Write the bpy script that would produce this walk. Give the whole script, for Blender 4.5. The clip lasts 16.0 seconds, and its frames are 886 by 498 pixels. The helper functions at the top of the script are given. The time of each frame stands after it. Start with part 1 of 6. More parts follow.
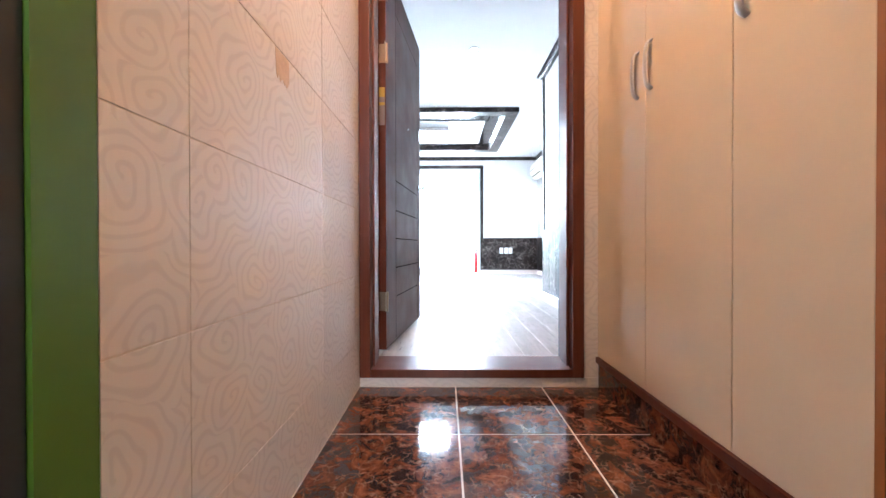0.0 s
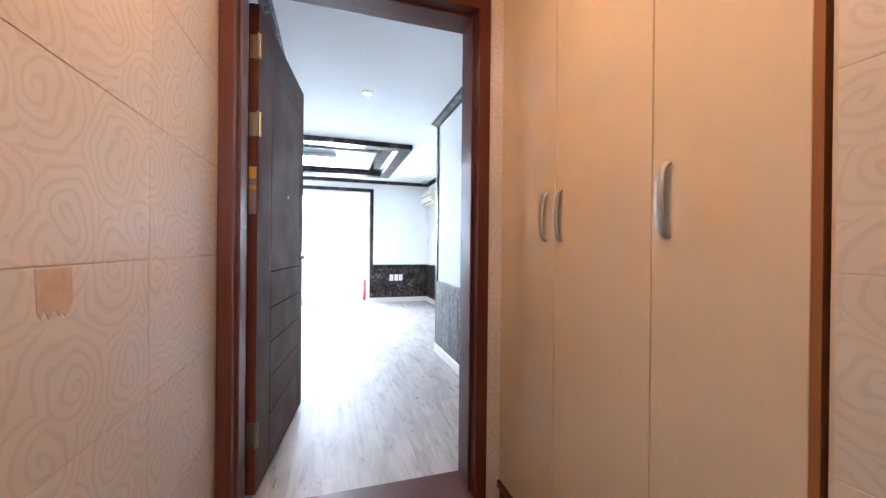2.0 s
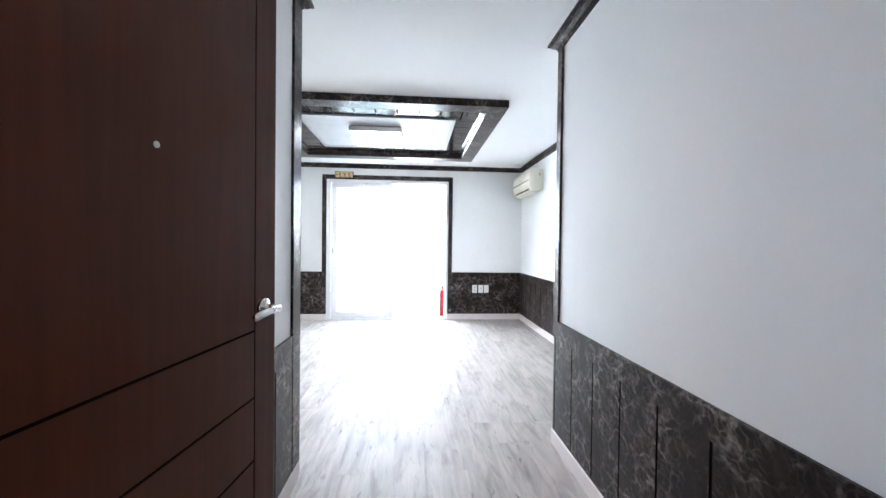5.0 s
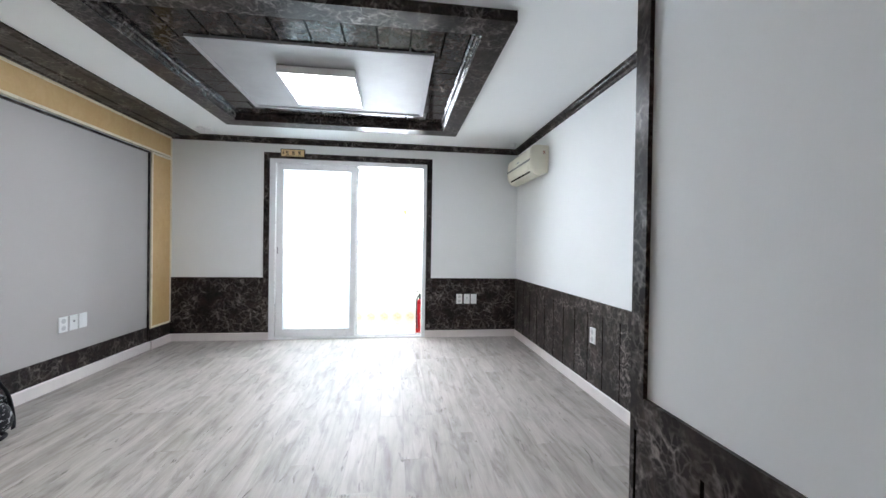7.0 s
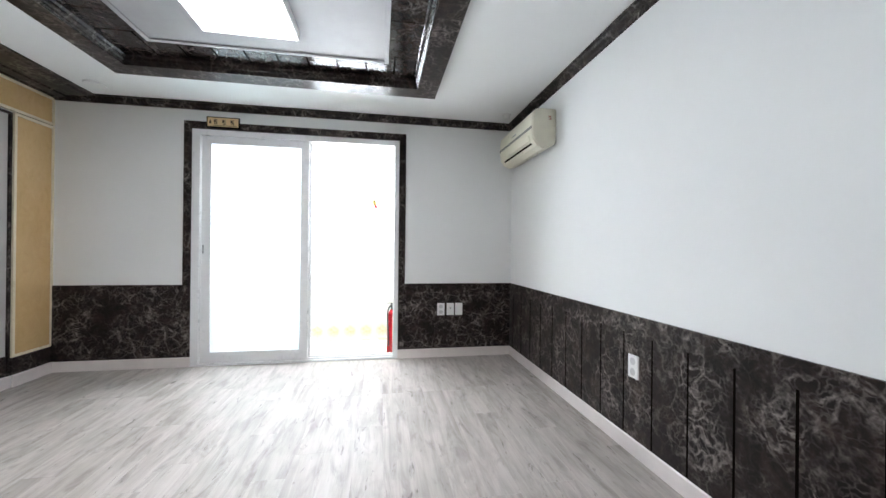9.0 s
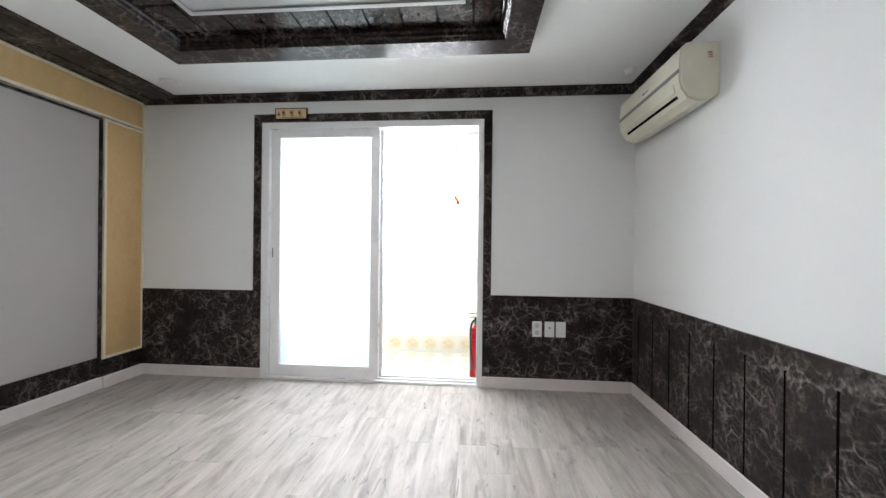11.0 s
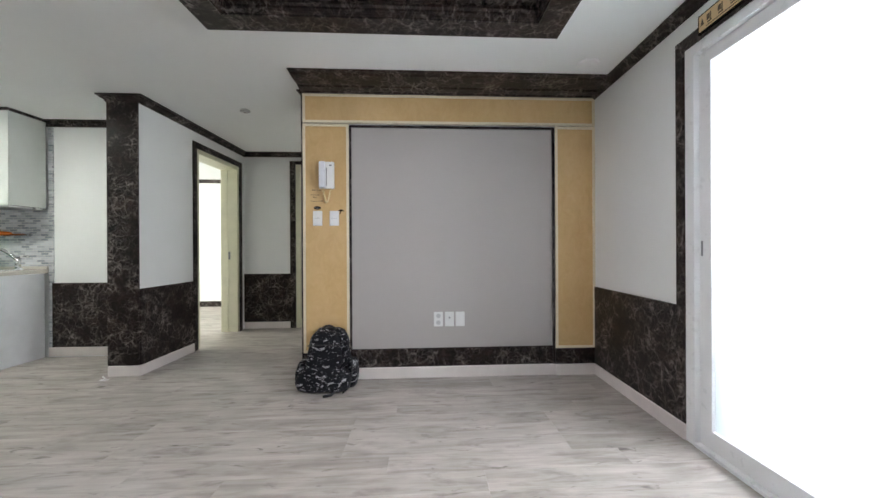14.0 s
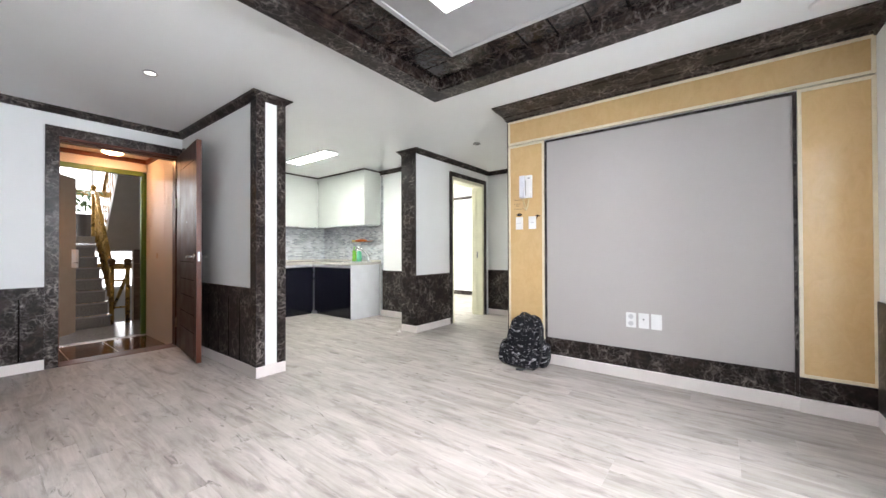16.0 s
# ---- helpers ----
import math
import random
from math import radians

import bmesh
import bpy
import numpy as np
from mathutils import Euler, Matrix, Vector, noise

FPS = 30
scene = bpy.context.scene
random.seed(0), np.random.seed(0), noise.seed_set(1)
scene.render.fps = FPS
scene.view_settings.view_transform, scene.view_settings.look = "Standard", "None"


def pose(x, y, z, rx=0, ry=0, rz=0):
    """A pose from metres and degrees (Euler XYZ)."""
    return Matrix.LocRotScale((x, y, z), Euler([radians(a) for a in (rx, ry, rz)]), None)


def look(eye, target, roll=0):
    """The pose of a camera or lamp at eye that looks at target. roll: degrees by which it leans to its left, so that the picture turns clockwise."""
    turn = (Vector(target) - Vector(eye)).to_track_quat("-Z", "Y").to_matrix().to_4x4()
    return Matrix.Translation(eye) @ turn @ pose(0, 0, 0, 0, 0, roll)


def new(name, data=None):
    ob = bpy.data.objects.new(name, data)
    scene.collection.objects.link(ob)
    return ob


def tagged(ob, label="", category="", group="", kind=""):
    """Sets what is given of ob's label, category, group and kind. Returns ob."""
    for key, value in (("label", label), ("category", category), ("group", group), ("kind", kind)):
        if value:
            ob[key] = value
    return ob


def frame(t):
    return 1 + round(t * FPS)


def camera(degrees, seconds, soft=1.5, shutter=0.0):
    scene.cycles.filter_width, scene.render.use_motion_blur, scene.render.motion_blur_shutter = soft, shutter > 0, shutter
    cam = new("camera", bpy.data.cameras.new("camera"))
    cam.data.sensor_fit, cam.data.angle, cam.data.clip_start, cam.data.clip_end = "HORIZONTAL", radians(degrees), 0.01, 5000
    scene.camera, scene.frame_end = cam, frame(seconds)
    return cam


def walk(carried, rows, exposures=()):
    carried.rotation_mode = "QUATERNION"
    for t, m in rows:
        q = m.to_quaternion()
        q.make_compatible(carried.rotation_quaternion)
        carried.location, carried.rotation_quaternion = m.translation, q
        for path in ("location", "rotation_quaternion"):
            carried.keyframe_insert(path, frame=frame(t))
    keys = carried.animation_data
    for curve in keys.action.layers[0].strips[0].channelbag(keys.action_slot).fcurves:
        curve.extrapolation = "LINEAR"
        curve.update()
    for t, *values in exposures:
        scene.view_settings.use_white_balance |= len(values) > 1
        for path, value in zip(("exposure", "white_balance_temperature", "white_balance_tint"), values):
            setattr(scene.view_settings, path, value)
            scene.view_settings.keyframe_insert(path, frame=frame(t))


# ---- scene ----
cam = camera(101.3, 16.0)
PATH = [
    (0, (0.126, -0.485, 0.573), (0.113, 1.515, 0.559), -0.1),
    (0.5, (0.133, -0.51, 0.546), (0.414, 1.47, 0.528), -0.0),
    (1, (0.108, -0.473, 0.604), (0.751, 1.421, 0.597), -0.1),
    (1.5, (0.073, -0.38, 0.84), (0.746, 1.503, 0.837), -0.0),
    (2, (0.109, -0.261, 1.082), (0.7, 1.65, 1.078), 0.6),
    (2.3, (0.136, -0.114, 1.172), (0.583, 1.835, 1.152), 0.6),
    (2.5, (0.169, -0.064, 1.175), (0.445, 1.917, 1.176), -0.0),
    (3, (0.206, 0.115, 1.208), (0.356, 2.109, 1.196), 0.7),
    (3.5, (0.251, 0.469, 1.194), (0.374, 2.466, 1.172), 0.9),
    (4, (0.270, 0.848, 1.211), (0.425, 2.842, 1.192), 0.8),
    (4.2, (0.287, 0.964, 1.208), (0.428, 2.959, 1.185), 0.8),
    (6.3, (0.404, 2.005, 1.173), (0.603, 3.994, 1.143), 0.8),
    (6.5, (0.431, 2.178, 1.17), (0.637, 4.166, 1.146), 0.9),
    (7, (0.489, 2.44, 1.156), (0.738, 4.425, 1.138), 0.9),
    (7.5, (0.594, 2.836, 1.086), (0.893, 4.814, 1.102), 1.1),
    (8, (0.662, 3.099, 1.082), (0.978, 5.074, 1.093), 0.9),
    (8.2, (0.645, 3.189, 1.099), (0.991, 5.159, 1.101), 0.6),
    (10.3, (0.714, 3.656, 1.067), (0.945, 5.642, 1.074), 0.7),
    (10.5, (0.714, 3.784, 1.089), (0.829, 5.78, 1.087), 0.7),
    (11, (0.76, 4.046, 1.118), (0.598, 6.039, 1.115), 0.6),
    (11.5, (0.78, 4.292, 1.12), (0.057, 6.156, 1.108), 0.7),
    (12, (0.79, 4.54, 1.147), (-0.447, 6.111, 1.114), 0.5),
    (12.5, (0.85, 4.83, 1.117), (-0.728, 6.059, 1.1), 0.1),
    (13, (0.917, 5.023, 1.112), (-0.956, 5.724, 1.096), -0.1),
    (13.3, (0.911, 5.159, 1.084), (-1.021, 5.674, 1.069), -0.2),
    (13.5, (0.908, 5.256, 1.071), (-1.06, 5.615, 1.057), -0.1),
    (14, (0.924, 5.532, 1.076), (-1.073, 5.64, 1.074), -0.3),
    (14.5, (1.027, 5.756, 1.056), (-0.937, 5.379, 1.058), -0.2),
    (15, (1.02, 5.958, 1.01), (-0.852, 5.253, 1.018), -0.0),
    (15.3, (1.03, 6.063, 1.032), (-0.782, 5.218, 1.039), -0.3),
    (15.5, (1.056, 6.13, 1.039), (-0.726, 5.221, 1.053), -0.1),
    (15.7, (1.123, 6.185, 1.035), (-0.58, 5.137, 1.057), -0.2),
    (16, (1.202, 6.261, 1.05), (-0.382, 5.04, 1.066), -0.2),
]
walk(cam, [(t, look(eye, target, roll)) for t, eye, target, roll in PATH],
     exposures=[(0.0, 2.5, 5350, 8), (1.5, 2.08, 5350, 8), (2.0, 1.82, 5350, 8), (2.5, 1.66, 5350, 8), (3.0, 1.64, 5400, 8), (3.5, 1.56, 5550, 9), (4.2, 1.47, 5700, 10), (6.3, 0.88, 6050, 10), (7.0, 0.48, 6100, 10), (7.5, 0.32, 6150, 10), (8.0, 0.44, 6200, 10), (8.2, 0.45, 6200, 10),
                (10.3, 0.28, 6500, 11), (11.0, 0.16, 6500, 11), (11.5, -0.42, 6500, 11), (12.0, -1.0, 6500, 12), (12.5, -0.75, 6500, 12), (13.0, -0.33, 6500, 12),
                (13.5, -0.05, 6450, 12), (14.0, 0.25, 6450, 12), (14.5, 0.54, 6450, 12), (15.0, 0.85, 6450, 13), (16.0, 1.05, 6450, 14)])

# ---- light ----
world = bpy.data.worlds.new("sky")
scene.world = world
world.use_nodes = True
wn = world.node_tree.nodes
sky = wn.new("ShaderNodeTexSky")
sky.sky_type, sky.sun_disc, sky.sun_elevation, sky.sun_rotation = "NISHITA", False, radians(50), radians(200)
world.node_tree.links.new(sky.outputs[0], wn["Background"].inputs[0])
wn["Background"].inputs[1].default_value = 0.15


def area(name, m, sx, sy, watts, colour=(1, 1, 1)):
    data = bpy.data.lights.new(name, "AREA")
    data.shape, data.size, data.size_y, data.energy, data.color = "RECTANGLE", sx, sy, watts, colour
    ob = new(name, data)
    ob.matrix_world = m
    return ob


sun_data = bpy.data.lights.new("sun", "SUN")
sun_data.energy, sun_data.angle, sun_data.color = 2.0, radians(0.5), (1, 0.96, 0.9)
new("sun", sun_data).matrix_world = look((3, -10, 12), (0, 0, 0))
area("balcony_daylight", look((0.2, 8.16, 1.7), (0.2, 0, 1.2)), 3.2, 1.1, 180, (0.90, 0.95, 1.0))
# added fill lamp inside the bedroom, not at its window; brightens the hall
area("bedroom_fill", look((-4.0, -0.35, 1.5), (-3.8, 4, 1.2)), 1.6, 1.3, 88, (0.97, 1.0, 0.88))
area("stairwell_daylight", look((-0.3, -6.26, 2.45), (-0.1, 0, 0.9)), 2.0, 1.5, 70, (0.98, 0.98, 0.97))

# ---- materials ----


def base_mat(name, colour, rough=0.5, metal=0.0, spec=0.5):
    m = bpy.data.materials.new(name)
    m.use_nodes = True
    b = m.node_tree.nodes["Principled BSDF"]
    b.inputs["Base Color"].default_value = (*colour, 1)
    b.inputs["Roughness"].default_value, b.inputs["Metallic"].default_value = rough, metal
    b.inputs["Specular IOR Level"].default_value = spec
    return m, m.node_tree.nodes, m.node_tree.links, b


def coords(n, l, scale=(1, 1, 1), turn=(0, 0, 0), own=False):
    t = n.new("ShaderNodeTexCoord")
    mp = n.new("ShaderNodeMapping")
    mp.inputs["Scale"].default_value = scale
    mp.inputs["Rotation"].default_value = turn
    if own:
        info = n.new("ShaderNodeObjectInfo")
        add = n.new("ShaderNodeVectorMath")
        mul = n.new("ShaderNodeVectorMath")
        mul.operation = "SCALE"
        mul.inputs["Scale"].default_value = 37.0
        l.new(info.outputs["Random"], mul.inputs[0])
        l.new(t.outputs["Object"], add.inputs[0])
        l.new(mul.outputs[0], add.inputs[1])
        l.new(add.outputs[0], mp.inputs[0])
    else:
        g = n.new("ShaderNodeNewGeometry")
        l.new(g.outputs["Position"], mp.inputs[0])
    return mp.outputs[0]


def noise_tex(n, l, vec, scale, detail=4, rough=0.55, distort=0.0):
    t = n.new("ShaderNodeTexNoise")
    t.inputs["Scale"].default_value, t.inputs["Detail"].default_value = scale, detail
    t.inputs["Roughness"].default_value, t.inputs["Distortion"].default_value = rough, distort
    l.new(vec, t.inputs["Vector"])
    return t.outputs[0]


def ramp(n, l, fac, stops):
    r = n.new("ShaderNodeValToRGB")
    e = r.color_ramp.elements
    while len(e) < len(stops):
        e.new(0.5)
    for el, (p, c) in zip(e, stops):
        el.position = p
        el.color = (*c, 1) if len(c) == 3 else c
    l.new(fac, r.inputs[0])
    return r.outputs[0]


def mix(n, l, fac, a, b, mode="MIX"):
    m = n.new("ShaderNodeMix")
    m.data_type, m.blend_type = "RGBA", mode
    for sock, v in ((m.inputs[0], fac), (m.inputs[6], a), (m.inputs[7], b)):
        if hasattr(v, "is_linked"):
            l.new(v, sock)
        else:
            sock.default_value = v if isinstance(v, (int, float)) else (*v, 1)
    return m.outputs[2]


def bump(n, l, b, height, strength=0.2, dist=0.002):
    bp = n.new("ShaderNodeBump")
    bp.inputs["Strength"].default_value, bp.inputs["Distance"].default_value = strength, dist
    l.new(height, bp.inputs["Height"])
    l.new(bp.outputs[0], b.inputs["Normal"])


def plain(name, colour, rough=0.5, metal=0.0, vary=0.06, bumpy=0.05, scale=6.0, spec=0.5):
    """Painted, plastic or metal surface with faint large stains and fine grain."""
    m, n, l, b = base_mat(name, colour, rough, metal, spec)
    v = coords(n, l)
    big = noise_tex(n, l, v, scale, 3)
    lo = tuple(c * (1 - vary) for c in colour)
    hi = tuple(min(1, c * (1 + vary * 0.6)) for c in colour)
    l.new(ramp(n, l, big, [(0.3, lo), (0.7, hi)]), b.inputs["Base Color"])
    if bumpy:
        bump(n, l, b, noise_tex(n, l, v, 220, 2), bumpy, 0.001)
    rr = ramp(n, l, noise_tex(n, l, v, scale * 2.5, 4), [(0.3, (max(0, rough - 0.05),) * 3), (0.7, (min(1, rough + 0.06),) * 3)])
    l.new(rr, b.inputs["Roughness"])
    return m


def wallpaper(name, colour):
    m, n, l, b = base_mat(name, colour, 0.75)
    v = coords(n, l)
    big = noise_tex(n, l, v, 1.3, 3)
    l.new(ramp(n, l, big, [(0.3, tuple(c * 0.965 for c in colour)), (0.7, colour)]), b.inputs["Base Color"])
    fib = noise_tex(n, l, coords(n, l, (160, 160, 30)), 1.0, 3)
    bump(n, l, b, fib, 0.25, 0.001)
    return m


def dark_marble(name, rough=0.2, grain=0.06, vein_tone=1.0):
    """Brown-black marbled film with pale crackled veins."""
    m, n, l, b = base_mat(name, (0.03, 0.022, 0.02), rough, 0.0, 0.17)
    v = coords(n, l, (1, 1, 1))
    warp = n.new("ShaderNodeVectorMath")
    warp.operation = "MULTIPLY_ADD"
    w = n.new("ShaderNodeTexNoise")
    w.inputs["Scale"].default_value, w.inputs["Detail"].default_value = 9.0, 4
    l.new(v, w.inputs["Vector"])
    l.new(w.outputs["Color"], warp.inputs[0])
    warp.inputs[1].default_value = (0.145, 0.145, 0.145)
    l.new(v, warp.inputs[2])
    out = None
    for scale, wid in ((11.0, 0.105), (30.0, 0.16)):
        vo = n.new("ShaderNodeTexVoronoi")
        vo.feature = "DISTANCE_TO_EDGE"
        vo.inputs["Scale"].default_value = scale
        l.new(warp.outputs[0], vo.inputs["Vector"])
        vein = ramp(n, l, vo.outputs["Distance"], [(0.0, (1, 1, 1)), (wid, (0, 0, 0))])
        out = vein if out is None else mix(n, l, 0.55, out, vein, "ADD")
    patch = ramp(n, l, noise_tex(n, l, v, 5.0, 4, 0.6), [(0.40, (0.04, 0.04, 0.04)), (0.66, (0.85, 0.85, 0.85))])
    fine = ramp(n, l, noise_tex(n, l, v, 45, 3), [(0.32, (0.1, 0.1, 0.1)), (0.58, (1, 1, 1))])
    fac = mix(n, l, 1.0, mix(n, l, 1.0, out, patch, "MULTIPLY"), fine, "MULTIPLY")
    ground = ramp(n, l, noise_tex(n, l, v, 8, 6, 0.7, 0.8), [(0.3, (0.006, 0.0045, 0.0045)), (0.52, (0.016, 0.0102, 0.0092)), (0.68, (0.040, 0.026, 0.022)), (0.82, (0.072, 0.052, 0.044))])
    l.new(mix(n, l, fac, ground, tuple(k * vein_tone for k in (0.255, 0.222, 0.205))), b.inputs["Base Color"])
    bump(n, l, b, noise_tex(n, l, v, 140, 2), grain, 0.001)
    return m


def plank_mat(name):
    """Whitewashed grey oak laminate, grain along y, with smudged knots; tone by piece."""
    m, n, l, b = base_mat(name, (0.45, 0.43, 0.4), 0.45, 0.0, 0.42)
    v = coords(n, l, (1, 1, 1), own=True)

    def along(sx, sy, scale, detail, rough=0.6, distort=0.0):
        mp = n.new("ShaderNodeMapping")
        mp.inputs["Scale"].default_value = (sx, sy, 1)
        l.new(v, mp.inputs[0])
        return noise_tex(n, l, mp.outputs[0], scale, detail, rough, distort)

    streak = along(9, 1.15, 1.6, 5, 0.6, 0.9)
    grain = along(70, 2.2, 1.5, 4)
    c = ramp(n, l, streak, [(0.26, (0.31, 0.285, 0.262)), (0.40, (0.40, 0.373, 0.348)), (0.54, (0.482, 0.454, 0.43)), (0.75, (0.56, 0.535, 0.512))])
    c = mix(n, l, 0.26, c, ramp(n, l, grain, [(0.3, (0.36, 0.36, 0.36)), (0.7, (0.66, 0.66, 0.66))]), "OVERLAY")
    smudge = ramp(n, l, along(13, 3.0, 1.0, 4, 0.62, 0.7), [(0.53, (0, 0, 0)), (0.75, (0.75, 0.75, 0.75))])
    c = mix(n, l, smudge, c, (0.19, 0.165, 0.15))
    knot = ramp(n, l, along(24, 6.0, 1.0, 3, 0.6, 0.9), [(0.63, (0, 0, 0)), (0.74, (0.8, 0.8, 0.8))])
    c = mix(n, l, knot, c, (0.10, 0.085, 0.078))
    warm = ramp(n, l, noise_tex(n, l, v, 3.2, 3), [(0.34, (0.84, 0.825, 0.805)), (0.5, (0.93, 0.905, 0.895)), (0.66, (1.0, 0.962, 0.962))])
    c = mix(n, l, 1.0, c, warm, "MULTIPLY")
    info = n.new("ShaderNodeObjectInfo")
    tone = ramp(n, l, info.outputs["Random"], [(0.0, (0.95, 0.94, 0.93)), (1.0, (1.03, 1.02, 1.02))])
    l.new(mix(n, l, 1.0, c, tone, "MULTIPLY"), b.inputs["Base Color"])
    l.new(ramp(n, l, grain, [(0.3, (0.47, 0.47, 0.47)), (0.7, (0.60, 0.60, 0.60))]), b.inputs["Roughness"])
    bump(n, l, b, grain, 0.12, 0.001)
    return m


def wood_mat(name, dark, light, rough=0.35, axis=2, spec=0.25):
    m, n, l, b = base_mat(name, light, rough, 0.0, spec)
    sc = [45, 45, 45]
    sc[axis] = 2.0
    v = coords(n, l, tuple(sc))
    g = noise_tex(n, l, v, 1.0, 5, 0.6, 0.4)
    l.new(ramp(n, l, g, [(0.3, dark), (0.7, light)]), b.inputs["Base Color"])
    l.new(ramp(n, l, noise_tex(n, l, coords(n, l), 5, 4), [(0.3, (rough - 0.06,) * 3), (0.7, (rough + 0.08,) * 3)]), b.inputs["Roughness"])
    bump(n, l, b, g, 0.1, 0.001)
    return m


def birch_mat(name):
    """Honey bird's-eye veneer."""
    m, n, l, b = base_mat(name, (0.6, 0.4, 0.17), 0.16)
    v = coords(n, l, (14, 14, 9))
    f = noise_tex(n, l, v, 1.0, 5, 0.7, 1.2)
    big = noise_tex(n, l, coords(n, l, (1, 1, 0.5)), 2.5, 3)
    c = ramp(n, l, f, [(0.3, (0.60, 0.395, 0.175)), (0.55, (0.66, 0.45, 0.215)), (0.75, (0.69, 0.485, 0.245))])
    l.new(mix(n, l, 0.25, c, ramp(n, l, big, [(0.35, (0.55, 0.35, 0.15)), (0.65, (0.74, 0.53, 0.29))])), b.inputs["Base Color"])
    bump(n, l, b, noise_tex(n, l, coords(n, l, (7, 7, 1.6)), 1.0, 2), 0.12, 0.004)
    return m


def brown_tile_mat(name):
    """Glossy floor tile in rust and dark brown clouds, crossed by fine tan veins."""
    m, n, l, b = base_mat(name, (0.08, 0.03, 0.02), 0.08)
    v = coords(n, l)
    cloud = noise_tex(n, l, v, 14, 6, 0.66, 1.0)
    c = ramp(n, l, cloud, [(0.34, (0.012, 0.006, 0.005)), (0.46, (0.045, 0.017, 0.011)), (0.56, (0.125, 0.042, 0.021)), (0.68, (0.24, 0.085, 0.038)), (0.82, (0.05, 0.022, 0.015))])
    w = n.new("ShaderNodeTexNoise")
    w.inputs["Scale"].default_value, w.inputs["Detail"].default_value = 22.0, 4
    l.new(v, w.inputs["Vector"])
    warp = n.new("ShaderNodeVectorMath")
    warp.operation = "MULTIPLY_ADD"
    l.new(w.outputs["Color"], warp.inputs[0])
    warp.inputs[1].default_value = (0.07, 0.07, 0.07)
    l.new(v, warp.inputs[2])
    vo = n.new("ShaderNodeTexVoronoi")
    vo.feature = "DISTANCE_TO_EDGE"
    vo.inputs["Scale"].default_value = 30.0
    l.new(warp.outputs[0], vo.inputs["Vector"])
    vein = ramp(n, l, vo.outputs["Distance"], [(0.0, (0.55, 0.55, 0.55)), (0.09, (0, 0, 0))])
    gate = ramp(n, l, noise_tex(n, l, v, 26, 3), [(0.42, (0, 0, 0)), (0.62, (1, 1, 1))])
    c = mix(n, l, mix(n, l, 1.0, vein, gate, "MULTIPLY"), c, (0.36, 0.22, 0.13))
    dark = ramp(n, l, noise_tex(n, l, v, 48, 4, 0.6, 0.6), [(0.56, (1, 1, 1)), (0.68, (0.25, 0.22, 0.2))])
    l.new(mix(n, l, 1.0, c, dark, "MULTIPLY"), b.inputs["Base Color"])
    bump(n, l, b, noise_tex(n, l, v, 30, 2), 0.03, 0.001)
    return m


def swirl_tile_mat(name):
    """Cream glazed wall tile with tone-on-tone roses: spirals round scattered centres."""
    m, n, l, b = base_mat(name, (0.66, 0.60, 0.53), 0.3)
    g = n.new("ShaderNodeNewGeometry")
    sp = n.new("ShaderNodeSeparateXYZ")
    l.new(g.outputs["Position"], sp.inputs[0])

    def math_node(op, p, q=None, r=None):
        k = n.new("ShaderNodeMath")
        k.operation = op
        for sock, v in zip(k.inputs, (p, q, r)):
            if hasattr(v, "is_linked"):
                l.new(v, sock)
            elif v is not None:
                sock.default_value = v
        return k.outputs[0]

    flat = n.new("ShaderNodeCombineXYZ")
    l.new(math_node("ADD", sp.outputs[0], sp.outputs[1]), flat.inputs[0])
    l.new(sp.outputs[2], flat.inputs[1])
    w = n.new("ShaderNodeTexNoise")
    w.inputs["Scale"].default_value, w.inputs["Detail"].default_value = 9.0, 1
    l.new(flat.outputs[0], w.inputs["Vector"])
    warp = n.new("ShaderNodeVectorMath")
    warp.operation = "MULTIPLY_ADD"
    l.new(w.outputs["Color"], warp.inputs[0])
    warp.inputs[1].default_value = (0.085, 0.085, 0.0)
    l.new(flat.outputs[0], warp.inputs[2])
    vo = n.new("ShaderNodeTexVoronoi")
    vo.voronoi_dimensions = "2D"
    vo.inputs["Scale"].default_value = 7.0
    vo.inputs["Randomness"].default_value = 0.85
    l.new(warp.outputs[0], vo.inputs["Vector"])
    d = n.new("ShaderNodeVectorMath")
    d.operation = "SUBTRACT"
    l.new(warp.outputs[0], d.inputs[0])
    l.new(vo.outputs["Position"], d.inputs[1])
    ds = n.new("ShaderNodeSeparateXYZ")
    l.new(d.outputs[0], ds.inputs[0])
    ln = n.new("ShaderNodeVectorMath")
    ln.operation = "LENGTH"
    l.new(d.outputs[0], ln.inputs[0])
    turn = math_node("ARCTAN2", ds.outputs[1], ds.outputs[0])
    wave = math_node("SINE", math_node("ADD", math_node("MULTIPLY", ln.outputs["Value"], 262.0), turn))
    band = ramp(n, l, math_node("MULTIPLY_ADD", wave, 0.5, 0.5), [(0.08, (0, 0, 0)), (0.42, (1, 1, 1))])
    soft = ramp(n, l, noise_tex(n, l, flat.outputs[0], 3.0, 3), [(0.3, (0.95, 0.94, 0.92)), (0.7, (1, 1, 1))])
    l.new(mix(n, l, 1.0, mix(n, l, band, (0.602, 0.542, 0.49), (0.66, 0.60, 0.535)), soft, "MULTIPLY"), b.inputs["Base Color"])
    l.new(mix(n, l, band, (0.52, 0.52, 0.52), (0.36, 0.36, 0.36)), b.inputs["Roughness"])
    bump(n, l, b, band, 0.07, 0.001)
    return m


